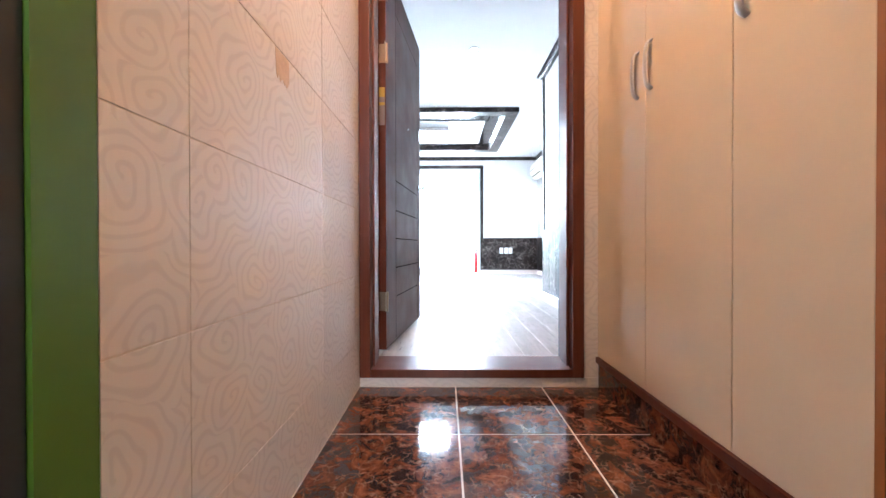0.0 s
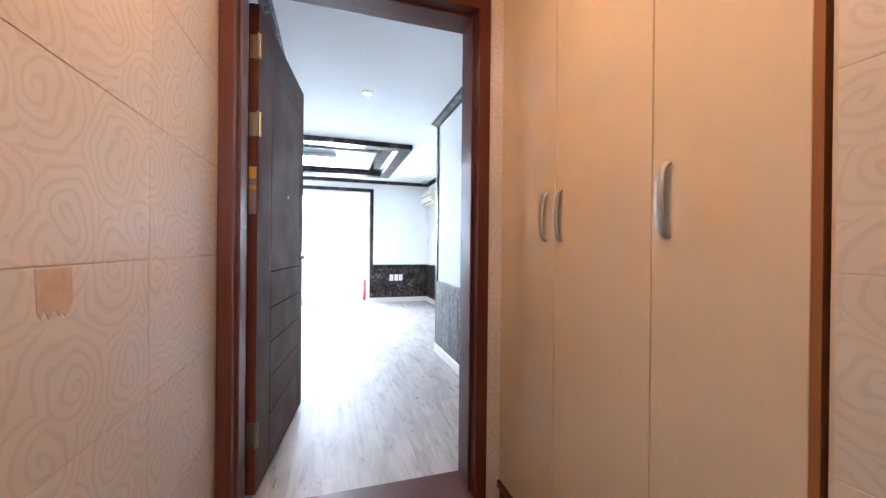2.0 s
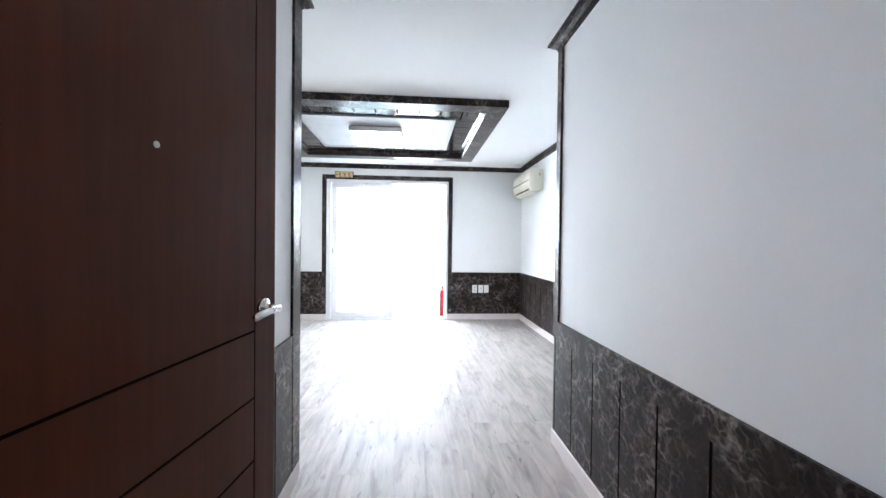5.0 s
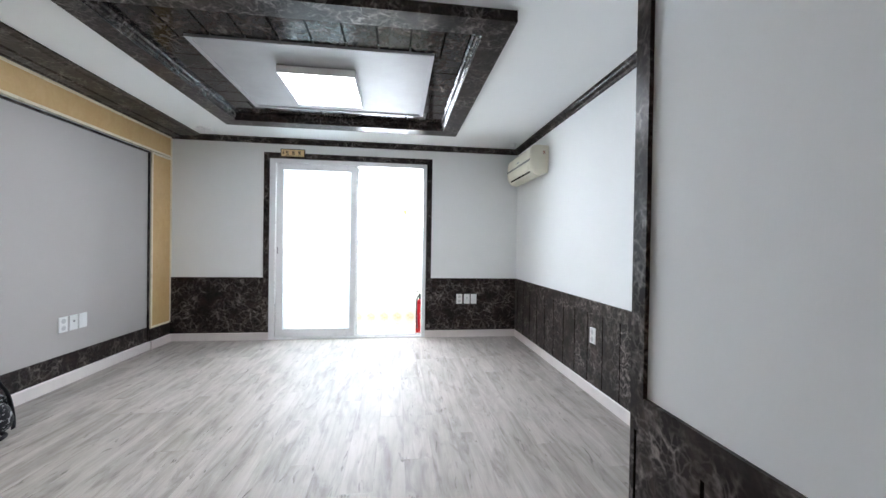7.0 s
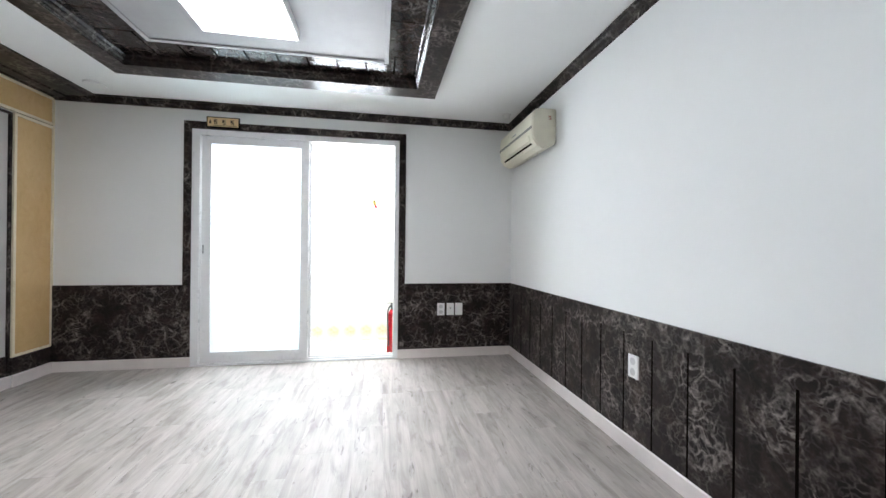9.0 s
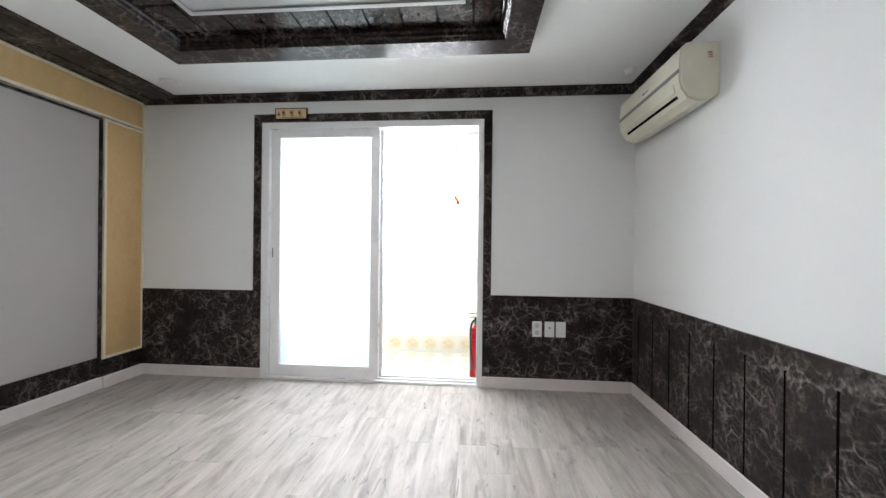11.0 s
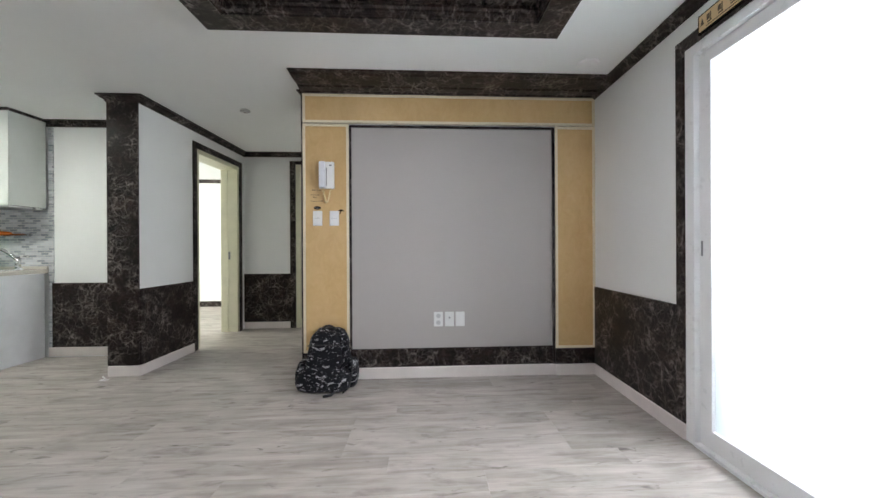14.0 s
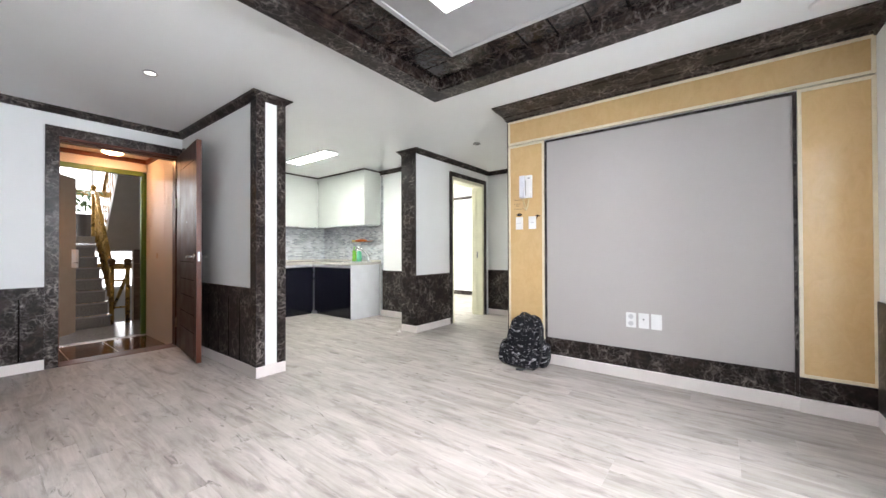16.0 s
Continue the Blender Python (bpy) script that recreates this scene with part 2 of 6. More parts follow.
def glow(name, colour, strength):
    m, n, l, b = base_mat(name, (0.9, 0.9, 0.9), 0.4)
    b.inputs["Emission Color"].default_value = (*colour, 1)
    b.inputs["Emission Strength"].default_value = strength
    return m


WHITE_PAPER = wallpaper("white_wallpaper", (0.83, 0.84, 0.84))
CEIL = wallpaper("ceiling_paper", (0.82, 0.83, 0.83))
MARBLE = dark_marble("dark_marble_film", 0.3)
GLOSS_MARBLE = dark_marble("glossy_dark_marble_board", 0.12, 0.015, 0.5)
PLANK = plank_mat("grey_oak_laminate")
BASEB = plain("cream_baseboard", (0.74, 0.68, 0.66), 0.4)
GREY_PANEL = wallpaper("warm_grey_fabric_panel", (0.45, 0.42, 0.41))
BIRCH = birch_mat("birdseye_veneer")
CREAM = plain("cream_lacquer", (0.78, 0.70, 0.52), 0.3)
DOOR_BROWN = wood_mat("dark_brown_door_film", (0.048, 0.0145, 0.007), (0.066, 0.0205, 0.010), 0.45, spec=0.15)
FRAME_BROWN = wood_mat("red_brown_frame_film", (0.082, 0.022, 0.011), (0.112, 0.031, 0.015), 0.34)
GROOVE = plain("groove_black", (0.008, 0.006, 0.005), 0.9, bumpy=0, spec=0.0)
SWIRL = swirl_tile_mat("cream_swirl_tile")
GROUT = plain("cream_grout", (0.62, 0.53, 0.43), 0.8)
BTILE = brown_tile_mat("mottled_brown_tile")
GLOSS_CREAM = plain("gloss_cream_door", (0.66, 0.555, 0.405), 0.12, vary=0.03, bumpy=0)
CHROME = plain("brushed_chrome", (0.62, 0.62, 0.62), 0.25, 1.0, bumpy=0)
SATIN = plain("satin_nickel", (0.50, 0.50, 0.50), 0.42, 0.7, bumpy=0)
PVC = plain("white_pvc", (0.82, 0.82, 0.835), 0.3, vary=0.015, bumpy=0)
PLASTIC = plain("white_plastic", (0.80, 0.80, 0.80), 0.35, bumpy=0)
GREEN = plain("green_paint", (0.060, 0.118, 0.002), 0.5)
LED = glow("led_diffuser", (0.97, 0.98, 1), 22)
KLED = glow("kitchen_led_diffuser", (0.96, 1, 0.90), 46)

# ---- helpers for building ----


def box(bm, x0, x1, y0, y1, z0, z1):
    c = ((x0 + x1) / 2, (y0 + y1) / 2, (z0 + z1) / 2)
    m = Matrix.Translation(c) @ Matrix.Diagonal((abs(x1 - x0), abs(y1 - y0), abs(z1 - z0), 1))
    return bmesh.ops.create_cube(bm, size=1, matrix=m)["verts"]


def finish(bm, name, material, smooth=False):
    me = bpy.data.meshes.new(name)
    bm.normal_update()
    bm.to_mesh(me)
    bm.free()
    for mat in material if isinstance(material, (list, tuple)) else [material]:
        me.materials.append(mat)
    if smooth:
        for p in me.polygons:
            p.use_smooth = True
    return me


def part(name, bm, material, parent=None, label="", smooth=False):
    ob = new(name, finish(bm, name, material, smooth))
    if parent:
        ob.parent = parent
    if label:
        tagged(ob, label)
    return ob


def boxes(*rows, bevel=0.0):
    bm = bmesh.new()
    for r in rows:
        box(bm, *r)
    if bevel:
        bmesh.ops.bevel(bm, geom=bm.edges[:], offset=bevel, segments=2, affect="EDGES", profile=0.6)
    return bm


def structure(name, bm, material, label, category):
    return tagged(part(name, bm, material), label, category, kind="structure")


def run(axis, plane, sign, a0, a1, z0, z1, d0, d1):
    """A box on a wall: the wall runs along axis at plane, its face looks to sign; d is the depth off the face."""
    p, q = sorted((plane + sign * d0, plane + sign * d1))
    return (a0, a1, p, q, z0, z1) if axis == "x" else (p, q, a0, a1, z0, z1)


def sweep(profile, axis, plane, sign, a0, a1, m0=0.0, m1=0.0):
    """A moulding: profile points (depth off the wall, height), drawn along the wall; m0, m1: mitre (+1 outer, -1 inner) at its ends."""
    bm = bmesh.new()
    ends = []
    for a, m, way in ((a0, m0, -1), (a1, m1, 1)):
        vs = []
        for d, z in profile:
            along = a + way * m * d
            p = plane + sign * d
            vs.append(bm.verts.new((along, p, z) if axis == "x" else (p, along, z)))
        ends.append(vs)
    k = len(profile)
    for i in range(k):
        bm.faces.new((ends[0][i], ends[0][(i + 1) % k], ends[1][(i + 1) % k], ends[1][i]))
    bm.faces.new(ends[0][::-1])
    bm.faces.new(ends[1])
    bmesh.ops.recalc_face_normals(bm, faces=bm.faces)
    return bm


def cyl(bm, p, q, r0, r1=None, seg=16):
    p, q = Vector(p), Vector(q)
    d = q - p
    m = Matrix.Translation((p + q) / 2) @ d.to_track_quat("Z", "Y").to_matrix().to_4x4()
    return bmesh.ops.create_cone(bm, cap_ends=True, segments=seg, radius1=r0, radius2=r0 if r1 is None else r1, depth=d.length, matrix=m)["verts"]


def tube(bm, pts, r, seg=8, flat=1.0, smooth=True):
    """A bent rod as one skin along a smoothed path; flat squeezes its section."""
    p = [Vector(q) for q in pts]
    path = p
    if len(p) > 2 and smooth:
        e = [p[0] * 2 - p[1]] + p + [p[-1] * 2 - p[-2]]
        path = []
        for i in range(1, len(e) - 2):
            for k in range(4):
                t = k / 4
                path.append(0.5 * (2 * e[i] + (e[i + 1] - e[i - 1]) * t + (2 * e[i - 1] - 5 * e[i] + 4 * e[i + 1] - e[i + 2]) * t * t + (3 * e[i] - e[i - 1] - 3 * e[i + 1] + e[i + 2]) * t ** 3))
        path.append(p[-1])
    tan = (path[1] - path[0]).normalized()
    side = tan.cross(Vector((0, 0, 1)) if abs(tan.z) < 0.9 else Vector((0, 1, 0))).normalized()
    rings = []
    for i, c in enumerate(path):
        tan = (path[min(i + 1, len(path) - 1)] - path[max(i - 1, 0)]).normalized()
        side = (side - tan * side.dot(tan)).normalized()
        up = tan.cross(side)
        rings.append([bm.verts.new(c + side * r * math.cos(2 * math.pi * k / seg) + up * r * flat * math.sin(2 * math.pi * k / seg)) for k in range(seg)])
    for a, b2 in zip(rings, rings[1:]):
        for k in range(seg):
            bm.faces.new((a[k], a[(k + 1) % seg], b2[(k + 1) % seg], b2[k]))
    bm.faces.new(rings[0][::-1])
    bm.faces.new(rings[-1])


def empty(name, at, label, category, group=""):
    ob = new(name)
    ob.location = at
    ob.empty_display_size = 0.1
    return tagged(ob, label, category, group)


def under(parent, ob):
    """Parent ob (built in world places) to a thing that stands at its own place."""
    ob.parent = parent
    ob.matrix_parent_inverse = Matrix.Translation(parent.location).inverted()
    return ob


# ---- plan ----
FAR, LEFT, RIGHT, CEILING = 7.0, -2.11, 2.02, 2.40
COR_R, COR_END = 1.175, 3.41            # entry corridor's right wall
PAR0, PAR1, PAR_END = -0.49, -0.26, 3.165    # partition between corridor and kitchen
ENT0, ENT1 = 1.21, 1.385                 # wall of the inner entrance door
VL, VR, VZ = -0.275, 0.83, -0.08        # vestibule
KX, KY = -3.0, 0.10                     # kitchen walls
PIL_X, PIL0, PIL1 = -2.335, 2.84, 3.095 # stub wall beside the kitchen
HALL_X, HALL_Y = -4.17, 4.55
TV0 = 4.55

# ---- floors and ceilings ----
structure("floor", boxes((-6.5, 2.3, ENT1, 7.1, -0.2, -0.012), (-6.5, PAR0, KY - 0.2, ENT1, -0.2, -0.012), (-6.5, KX - 0.25, -2.0, 3.0, -0.2, -0.012)), GROOVE, "screed under grey laminate planks", "floor")
floor_ob = bpy.data.objects["floor"]

TX0, TX1, TY0, TY1, TB = -1.232, 1.10, 4.302, 6.345, 2.34     # ceiling tray
IX0, IX1, IY0, IY1 = -1.09, 0.945, 4.45, 6.19
bm = boxes((-6.5, TX0 + 0.02, ENT0, 7.15, CEILING, CEILING + 0.12), (TX1 - 0.02, 2.3, ENT0, 7.15, CEILING, CEILING + 0.12),
           (TX0 + 0.02, TX1 - 0.02, ENT0, TY0 + 0.02, CEILING, CEILING + 0.12), (TX0 + 0.02, TX1 - 0.02, TY1 - 0.02, 7.15, CEILING, CEILING + 0.12),
           (-6.5, PAR1, -2.0, ENT0, CEILING, CEILING + 0.12), (TX0, TX1, TY0, TY1, CEILING + 0.13, CEILING + 0.2))
structure("ceiling", bm, CEIL, "white papered ceiling with a recessed tray", "ceiling")

# ---- walls ----
T = 0.2
structure("wall_north", boxes((LEFT - 0.2, -1.07, FAR, FAR + T, -0.1, 2.7), (0.885, RIGHT + 0.2, FAR, FAR + T, -0.1, 2.7), (-1.07, 0.885, FAR, FAR + T, 2.2, 2.7)), WHITE_PAPER, "white papered wall with the balcony door", "wall")
structure("wall_east", boxes((RIGHT, RIGHT + T, COR_END, FAR, -0.1, 2.7)), WHITE_PAPER, "white papered wall with marbled wainscot", "wall")
structure("wall_corridor_east", boxes((COR_R, RIGHT + T, ENT0, COR_END, -0.1, 2.7)), WHITE_PAPER, "white papered corridor wall with marbled wainscot", "wall")
structure("wall_entrance", boxes((PAR0, -0.25, ENT0, ENT1, -0.1, 2.7), (0.735, COR_R, ENT0, ENT1, -0.1, 2.7), (-0.25, 0.735, ENT0, ENT1, 2.14, 2.7)), WHITE_PAPER, "white papered wall round the inner entrance door", "wall")
structure("wall_partition", boxes((PAR0, PAR1, ENT1 - 0.05, PAR_END, -0.1, 2.7)), WHITE_PAPER, "white papered partition stub between corridor and kitchen", "wall")
structure("wall_tv", boxes((LEFT - 0.2, LEFT - 0.03, TV0, FAR, -0.1, 2.7), (HALL_X, LEFT - 0.2, HALL_Y, HALL_Y + 0.15, -0.1, 2.7)), WHITE_PAPER, "papered wall behind the feature panels", "wall")
structure("wall_bedroom", boxes((-3.12, PIL_X, PIL0, PIL1, -0.1, 2.7), (HALL_X - 0.15, -4.02, PIL0 + 0.06, PIL1, -0.1, 2.7), (-4.02, -3.12, PIL0 + 0.06, PIL1, 2.2, 2.7)), WHITE_PAPER, "white papered stub wall with the bedroom doorway", "wall")
structure("wall_bathroom", boxes((HALL_X - 0.15, HALL_X, PIL1, 3.78, -0.1, 2.7), (HALL_X - 0.15, HALL_X, 3.78, 4.53, 2.24, 2.7), (HALL_X - 0.15, HALL_X, 4.53, 5.0, -0.1, 2.7)), WHITE_PAPER, "white papered wall with the bathroom doorway", "wall")
structure("wall_kitchen_west", boxes((KX - 0.12, KX, KY, PIL0, -0.1, 2.7)), WHITE_PAPER, "white papered kitchen wall", "wall")
structure("wall_kitchen_south", boxes((KX - 0.12, PAR0, KY - 0.15, KY, -0.1, 2.7)), WHITE_PAPER, "white papered kitchen wall", "wall")
structure("wall_kitchen_east", boxes((PAR0, PAR0 + 0.12, KY, ENT0, -0.1, 2.7)), WHITE_PAPER, "white papered kitchen wall", "wall")

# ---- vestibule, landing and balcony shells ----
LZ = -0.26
structure("wall_vestibule_west", boxes((PAR0 + 0.12, VL - 0.0014, -0.066, ENT0, -0.3, 2.7)), GROUT, "grouted wall behind cream tiles", "wall")
structure("wall_vestibule_east", boxes((1.175, 1.3, -0.16, ENT0, -0.3, 2.7), (VR + 0.0014, 1.175, -0.0225, 0.09, -0.3, 2.7)), GROUT, "grouted wall beside the shoe cabinet", "wall")
structure("floor_vestibule", boxes((VL - 0.001, 1.2, -0.16, ENT0, -0.3, VZ - 0.0014), (VL, 0.83, ENT0 - 0.004, ENT0 + 0.02, -0.3, -0.035)), GROUT, "pale grout bed of the vestibule floor", "floor")
structure("ceiling_vestibule", boxes((PAR0 + 0.12, 1.3, -0.16, ENT0, 2.325, 2.7)), plain("vestibule_ceiling_paper", (0.72, 0.62, 0.54), 0.7), "cream papered vestibule ceiling", "ceiling")
STAIRWALL = plain("stairwell_paint", (0.55, 0.53, 0.50), 0.6)
structure("wall_stairwell", boxes((-2.4, -0.355, -0.16, -0.04, -0.4, 3.6), (0.86, 2.2, -0.16, -0.04, -0.4, 3.6), (-0.355, 0.86, -0.16, -0.04, 2.16, 3.6),
                                  (-2.5, -2.4, -6.3, -0.04, -1.5, 3.6), (1.0, 1.1, -6.3, -0.16, -1.5, 3.6)), STAIRWALL, "grey painted stairwell walls", "wall")
structure("ceiling_stairwell", boxes((-2.5, 1.1, -6.4, -0.04, 3.6, 3.7)), STAIRWALL, "grey painted stairwell ceiling", "ceiling")
structure("wall_stairwell_back", boxes((-2.5, -2.1, -6.4, -6.3, -1.5, 3.6), (0.8, 1.1, -6.4, -6.3, -1.5, 3.6), (-2.1, 0.8, -6.4, -6.3, -1.5, 0.12), (-2.1, 0.8, -6.4, -6.3, 1.15, 1.6), (-2.1, 0.8, -6.4, -6.3, 3.3, 3.6)), STAIRWALL, "grey painted wall with two stair windows", "wall")
BACKGLOW = glow("white_daylight_haze", (0.95, 0.98, 1.0), 1.7)
structure("backdrop", boxes((-6, 6, 9.4, 9.45, -1, 5)), BACKGLOW, "white overexposed daylight outside the balcony", "backdrop")
structure("backdrop_stairwell", boxes((-4, 3, -7.2, -7.15, -1, 5)), BACKGLOW, "white daylight outside the stair windows", "backdrop")
structure("backdrop_bedroom", boxes((-7.6, -7.55, -2, 5, -1, 4)), BACKGLOW, "white daylight outside the bedroom window", "backdrop")

BALC = plain("cream_balcony_paint", (0.84, 0.83, 0.76), 0.6)
BY = 8.08
structure("wall_balcony", boxes((-2.4, 1.5, BY, BY + 0.15, -0.2, 1.15), (-2.4, -2.0, BY, BY + 0.15, 1.15, 2.6), (0.76, 1.5, BY, BY + 0.15, 1.15, 2.6), (-2.0, 0.76, BY, BY + 0.15, 2.27, 2.6)), BALC, "cream painted balcony wall under a wide window", "wall")
for x0 in (-2.5, 1.5):
    structure("wall_balcony_side", boxes((x0, x0 + 0.1, FAR + T, BY + 0.15, -0.2, 2.6)), BALC, "cream painted end wall of the balcony", "wall")
structure("ceiling_balcony", boxes((-2.5, 1.6, FAR + T, BY + 0.15, 2.45, 2.6)), BALC, "cream painted balcony ceiling", "ceiling")
structure("floor_balcony", boxes((-2.4, 1.5, FAR + 0.14, BY, -0.2, -0.0462)), GROUT, "pale grout bed of the balcony floor", "floor")


def balcony_tile_mat():
    """White glazed tile with an orange blossom in its middle."""
    m, n, l, b = base_mat("blossom_tile", (0.8, 0.77, 0.68), 0.2)
    t = n.new("ShaderNodeTexCoord")
    g = n.new("ShaderNodeTexGradient")
    g.gradient_type = "SPHERICAL"
    mp = n.new("ShaderNodeMapping")
    mp.inputs["Scale"].default_value = (11, 11, 11)
    l.new(t.outputs["Object"], mp.inputs[0])
    l.new(mp.outputs[0], g.inputs[0])
    nz = noise_tex(n, l, t.outputs["Object"], 30, 3)
    f = mix(n, l, 1.0, ramp(n, l, g.outputs["Fac"], [(0.05, (0, 0, 0)), (0.5, (1, 1, 1))]), ramp(n, l, nz, [(0.35, (0.2, 0.2, 0.2)), (0.6, (1, 1, 1))]), "MULTIPLY")
    l.new(mix(n, l, f, (0.77, 0.75, 0.68), (0.72, 0.57, 0.34)), b.inputs["Base Color"])
    return m


BLOSSOM = balcony_tile_mat()

# ---- trims: crowns, baseboards, wainscots ----
CROWN = [(0, 2.340), (0.011, 2.344), (0.017, 2.360), (0.038, 2.373), (0.044, 2.386), (0.058, 2.389), (0.058, 2.402), (0, 2.402)]


def crown(axis, plane, sign, a0, a1, m0=0, m1=0, profile=CROWN):
    return structure("crown_trim", sweep(profile, axis, plane, sign, a0, a1, m0, m1), MARBLE, "dark marbled crown moulding under the ceiling", "trim")


def baseboard(axis, plane, sign, a0, a1, m0=0, m1=0, z=0.09):
    pr = [(0, 0.0), (0.014, 0.0), (0.014, z - 0.008), (0.008, z), (0, z)]
    return structure("baseboard", sweep(pr, axis, plane, sign, a0, a1, m0, m1), BASEB, "cream film baseboard along the wall", "baseboard")


def wainscot(axis, plane, sign, a0, a1, grooves=True, first=None, pitch=0.2275):
    """Marbled wainscot: a top rail and panels divided by dark grooves."""
    rail = structure("wainscot", boxes(run(axis, plane, sign, a0, a1, 0.645, 0.745, 0, 0.011)), MARBLE, "dark brown marbled wainscot with pale veins", "wainscot")
    if not grooves:
        part("panel", boxes(run(axis, plane, sign, a0, a1, 0.09, 0.645, 0, 0.0105)), MARBLE, rail)
        return rail
    part("groove_backing", boxes(run(axis, plane, sign, a0, a1, 0.09, 0.645, 0, 0.0092)), GROOVE, rail)
    cuts = [a0] + [c for c in (first + pitch * k for k in range(-30, 40)) if a0 + 0.02 < c < a1 - 0.02] + [a1]
    for c0, c1 in zip(cuts, cuts[1:]):
        g0, g1 = (0 if c0 == a0 else 0.006), (0 if c1 == a1 else 0.006)
        part("panel", boxes(run(axis, plane, sign, c0 + g0, c1 - g1, 0.09, 0.645, 0, 0.0105)), MARBLE, rail)
    return rail


def strip(axis, plane, sign, a0, a1, z0, z1, d=0.013, material=None, label="dark marbled flat trim strip"):
    return structure("trim", boxes(run(axis, plane, sign, a0, a1, z0, z1, 0, d)), material or MARBLE, label, "trim")


# far wall
for a0, a1 in ((-2.13, -1.03), (0.845, RIGHT)):
    wainscot("x", FAR, -1, a0, a1, False)
    baseboard("x", FAR, -1, a0, a1, 0, -1 if a1 > 1 else 0)
crown("x", FAR, -1, -2.13, RIGHT, 0, -1)
strip("x", FAR, -1, -1.095, -1.03, 0.745, 2.235)
strip("x", FAR, -1, 0.845, 0.91, 0.745, 2.235)
strip("x", FAR, -1, -1.03, 0.845, 2.168, 2.235)
# east wall
wainscot("y", RIGHT, -1, COR_END, FAR - 0.011, True, 4.963, 0.2138)
baseboard("y", RIGHT, -1, COR_END, FAR, 0, -1)
crown("y", RIGHT, -1, COR_END, FAR, 0, -1)
wainscot("x", COR_END, 1, COR_R, RIGHT - 0.011, True, 1.4)
baseboard("x", COR_END, 1, COR_R, RIGHT - 0.014, 1, 0)
crown("x", COR_END, 1, COR_R, RIGHT, 1, -1)
# corridor's east wall
wainscot("y", COR_R, -1, ENT1, COR_END, True, 3.16)
baseboard("y", COR_R, -1, ENT1, COR_END, -1, 1)
crown("y", COR_R, -1, ENT1, COR_END, -1, 1)
strip("y", COR_R, -1, COR_END - 0.055, COR_END, 0.745, 2.3415)
strip("x", COR_END, 1, COR_R, COR_R + 0.055, 0.745, 2.3415, 0.0125)
# entrance wall, room side
wainscot("x", ENT1, 1, 0.80, COR_R - 0.011, True, 0.95)
baseboard("x", ENT1, 1, 0.745, COR_R, 0, -1)
crown("x", ENT1, 1, PAR1, COR_R, -1, -1)
# partition
wainscot("y", PAR1, 1, ENT1, PAR_END - 0.095, True, 2.86)
strip("y", PAR1, 1, PAR_END - 0.095, PAR_END, 0.09, 2.3415)
strip("x", PAR_END, 1, PAR1 - 0.062, PAR1 + 0.013, 0.09, 2.3415, 0.0125)
strip("x", PAR_END, 1, PAR0 - 0.013, PAR0 + 0.062, 0.09, 2.3415, 0.0125)
strip("y", PAR0, -1, PAR_END - 0.06, PAR_END, 0.09, 2.3415)
wainscot("y", PAR0, -1, ENT0, PAR_END - 0.06, False)
baseboard("y", PAR1, 1, ENT1, PAR_END, -1, 1, 0.095)
baseboard("x", PAR_END, 1, PAR0, PAR1, 1, 1, 0.095)
baseboard("y", PAR0, -1, 0.7, PAR_END, 0, 1, 0.095)
crown("y", PAR1, 1, ENT1, PAR_END, -1, 1)
crown("x", PAR_END, 1, PAR0, PAR1, 1, 1)
crown("y", PAR0, -1, KY, PAR_END, -1, 1)
# bedroom stub wall
wainscot("x", PIL1, 1, -3.06, PIL_X, False)
baseboard("x", PIL1, 1, -3.06, PIL_X, 0, 1)
crown("x", PIL1, 1, HALL_X, PIL_X, -1, 1)
strip("y", PIL_X, 1, PIL0, PIL1, 0.09, 2.3415)
baseboard("y", PIL_X, 1, PIL0, PIL1, 0, 1)
crown("y", PIL_X, 1, PIL0, PIL1, 1, 1)
crown("x", PIL0, -1, KX, PIL_X, -1, 1)
# hall
wainscot("y", HALL_X, 1, PIL1, 3.71, False)
baseboard("y", HALL_X, 1, PIL1, 3.71, -1, 0)
crown("y", HALL_X, 1, PIL1, HALL_Y, -1, -1)
crown("x", HALL_Y, -1, HALL_X, LEFT - 0.03, -1, 0)
wainscot("x", HALL_Y, -1, HALL_X, LEFT - 0.03, False)
# kitchen
wainscot("y", KX, 1, 1.75, PIL0, False)
baseboard("y", KX, 1, 1.72, PIL0, 0, -1)
crown("y", KX, 1, KY, PIL0, -1, -1)
crown("x", KY, 1, KX, PAR0, -1, -1)

# ---- ceiling tray ----
tray = structure("ceiling_tray", boxes((TX0, TX1, TY0, IY0, TB, 2.46), (TX0, TX1, IY1, TY1, TB, 2.46), (TX0, IX0, IY0, IY1, TB, 2.46), (IX1, TX1, IY0, IY1, TB, 2.46)), MARBLE, "dark marbled ceiling tray frame below the ceiling", "ceiling tray")
c = 0.042
COVE = [(0, 2.346), (0.006, 2.345), (0.012, 2.349), (0.015, 2.357), (0.019, 2.360), (0.025, 2.362), (0.029, 2.369), (0.03, 2.379), (0.034, 2.383), (c, 2.389), (c, 2.42), (0, 2.42)]
for ax, pl, sg, a0, a1 in (("x", IY0, 1, IX0, IX1), ("x", IY1, -1, IX0, IX1), ("y", IX0, 1, IY0, IY1), ("y", IX1, -1, IY0, IY1)):
    part("cove_moulding", sweep(COVE, ax, pl, sg, a0, a1, -1, -1), GLOSS_MARBLE, tray)
WX0, WX1, WY0, WY1 = -0.77, 0.68, 4.83, 5.90
bm = bmesh.new()
px = IX0 + c
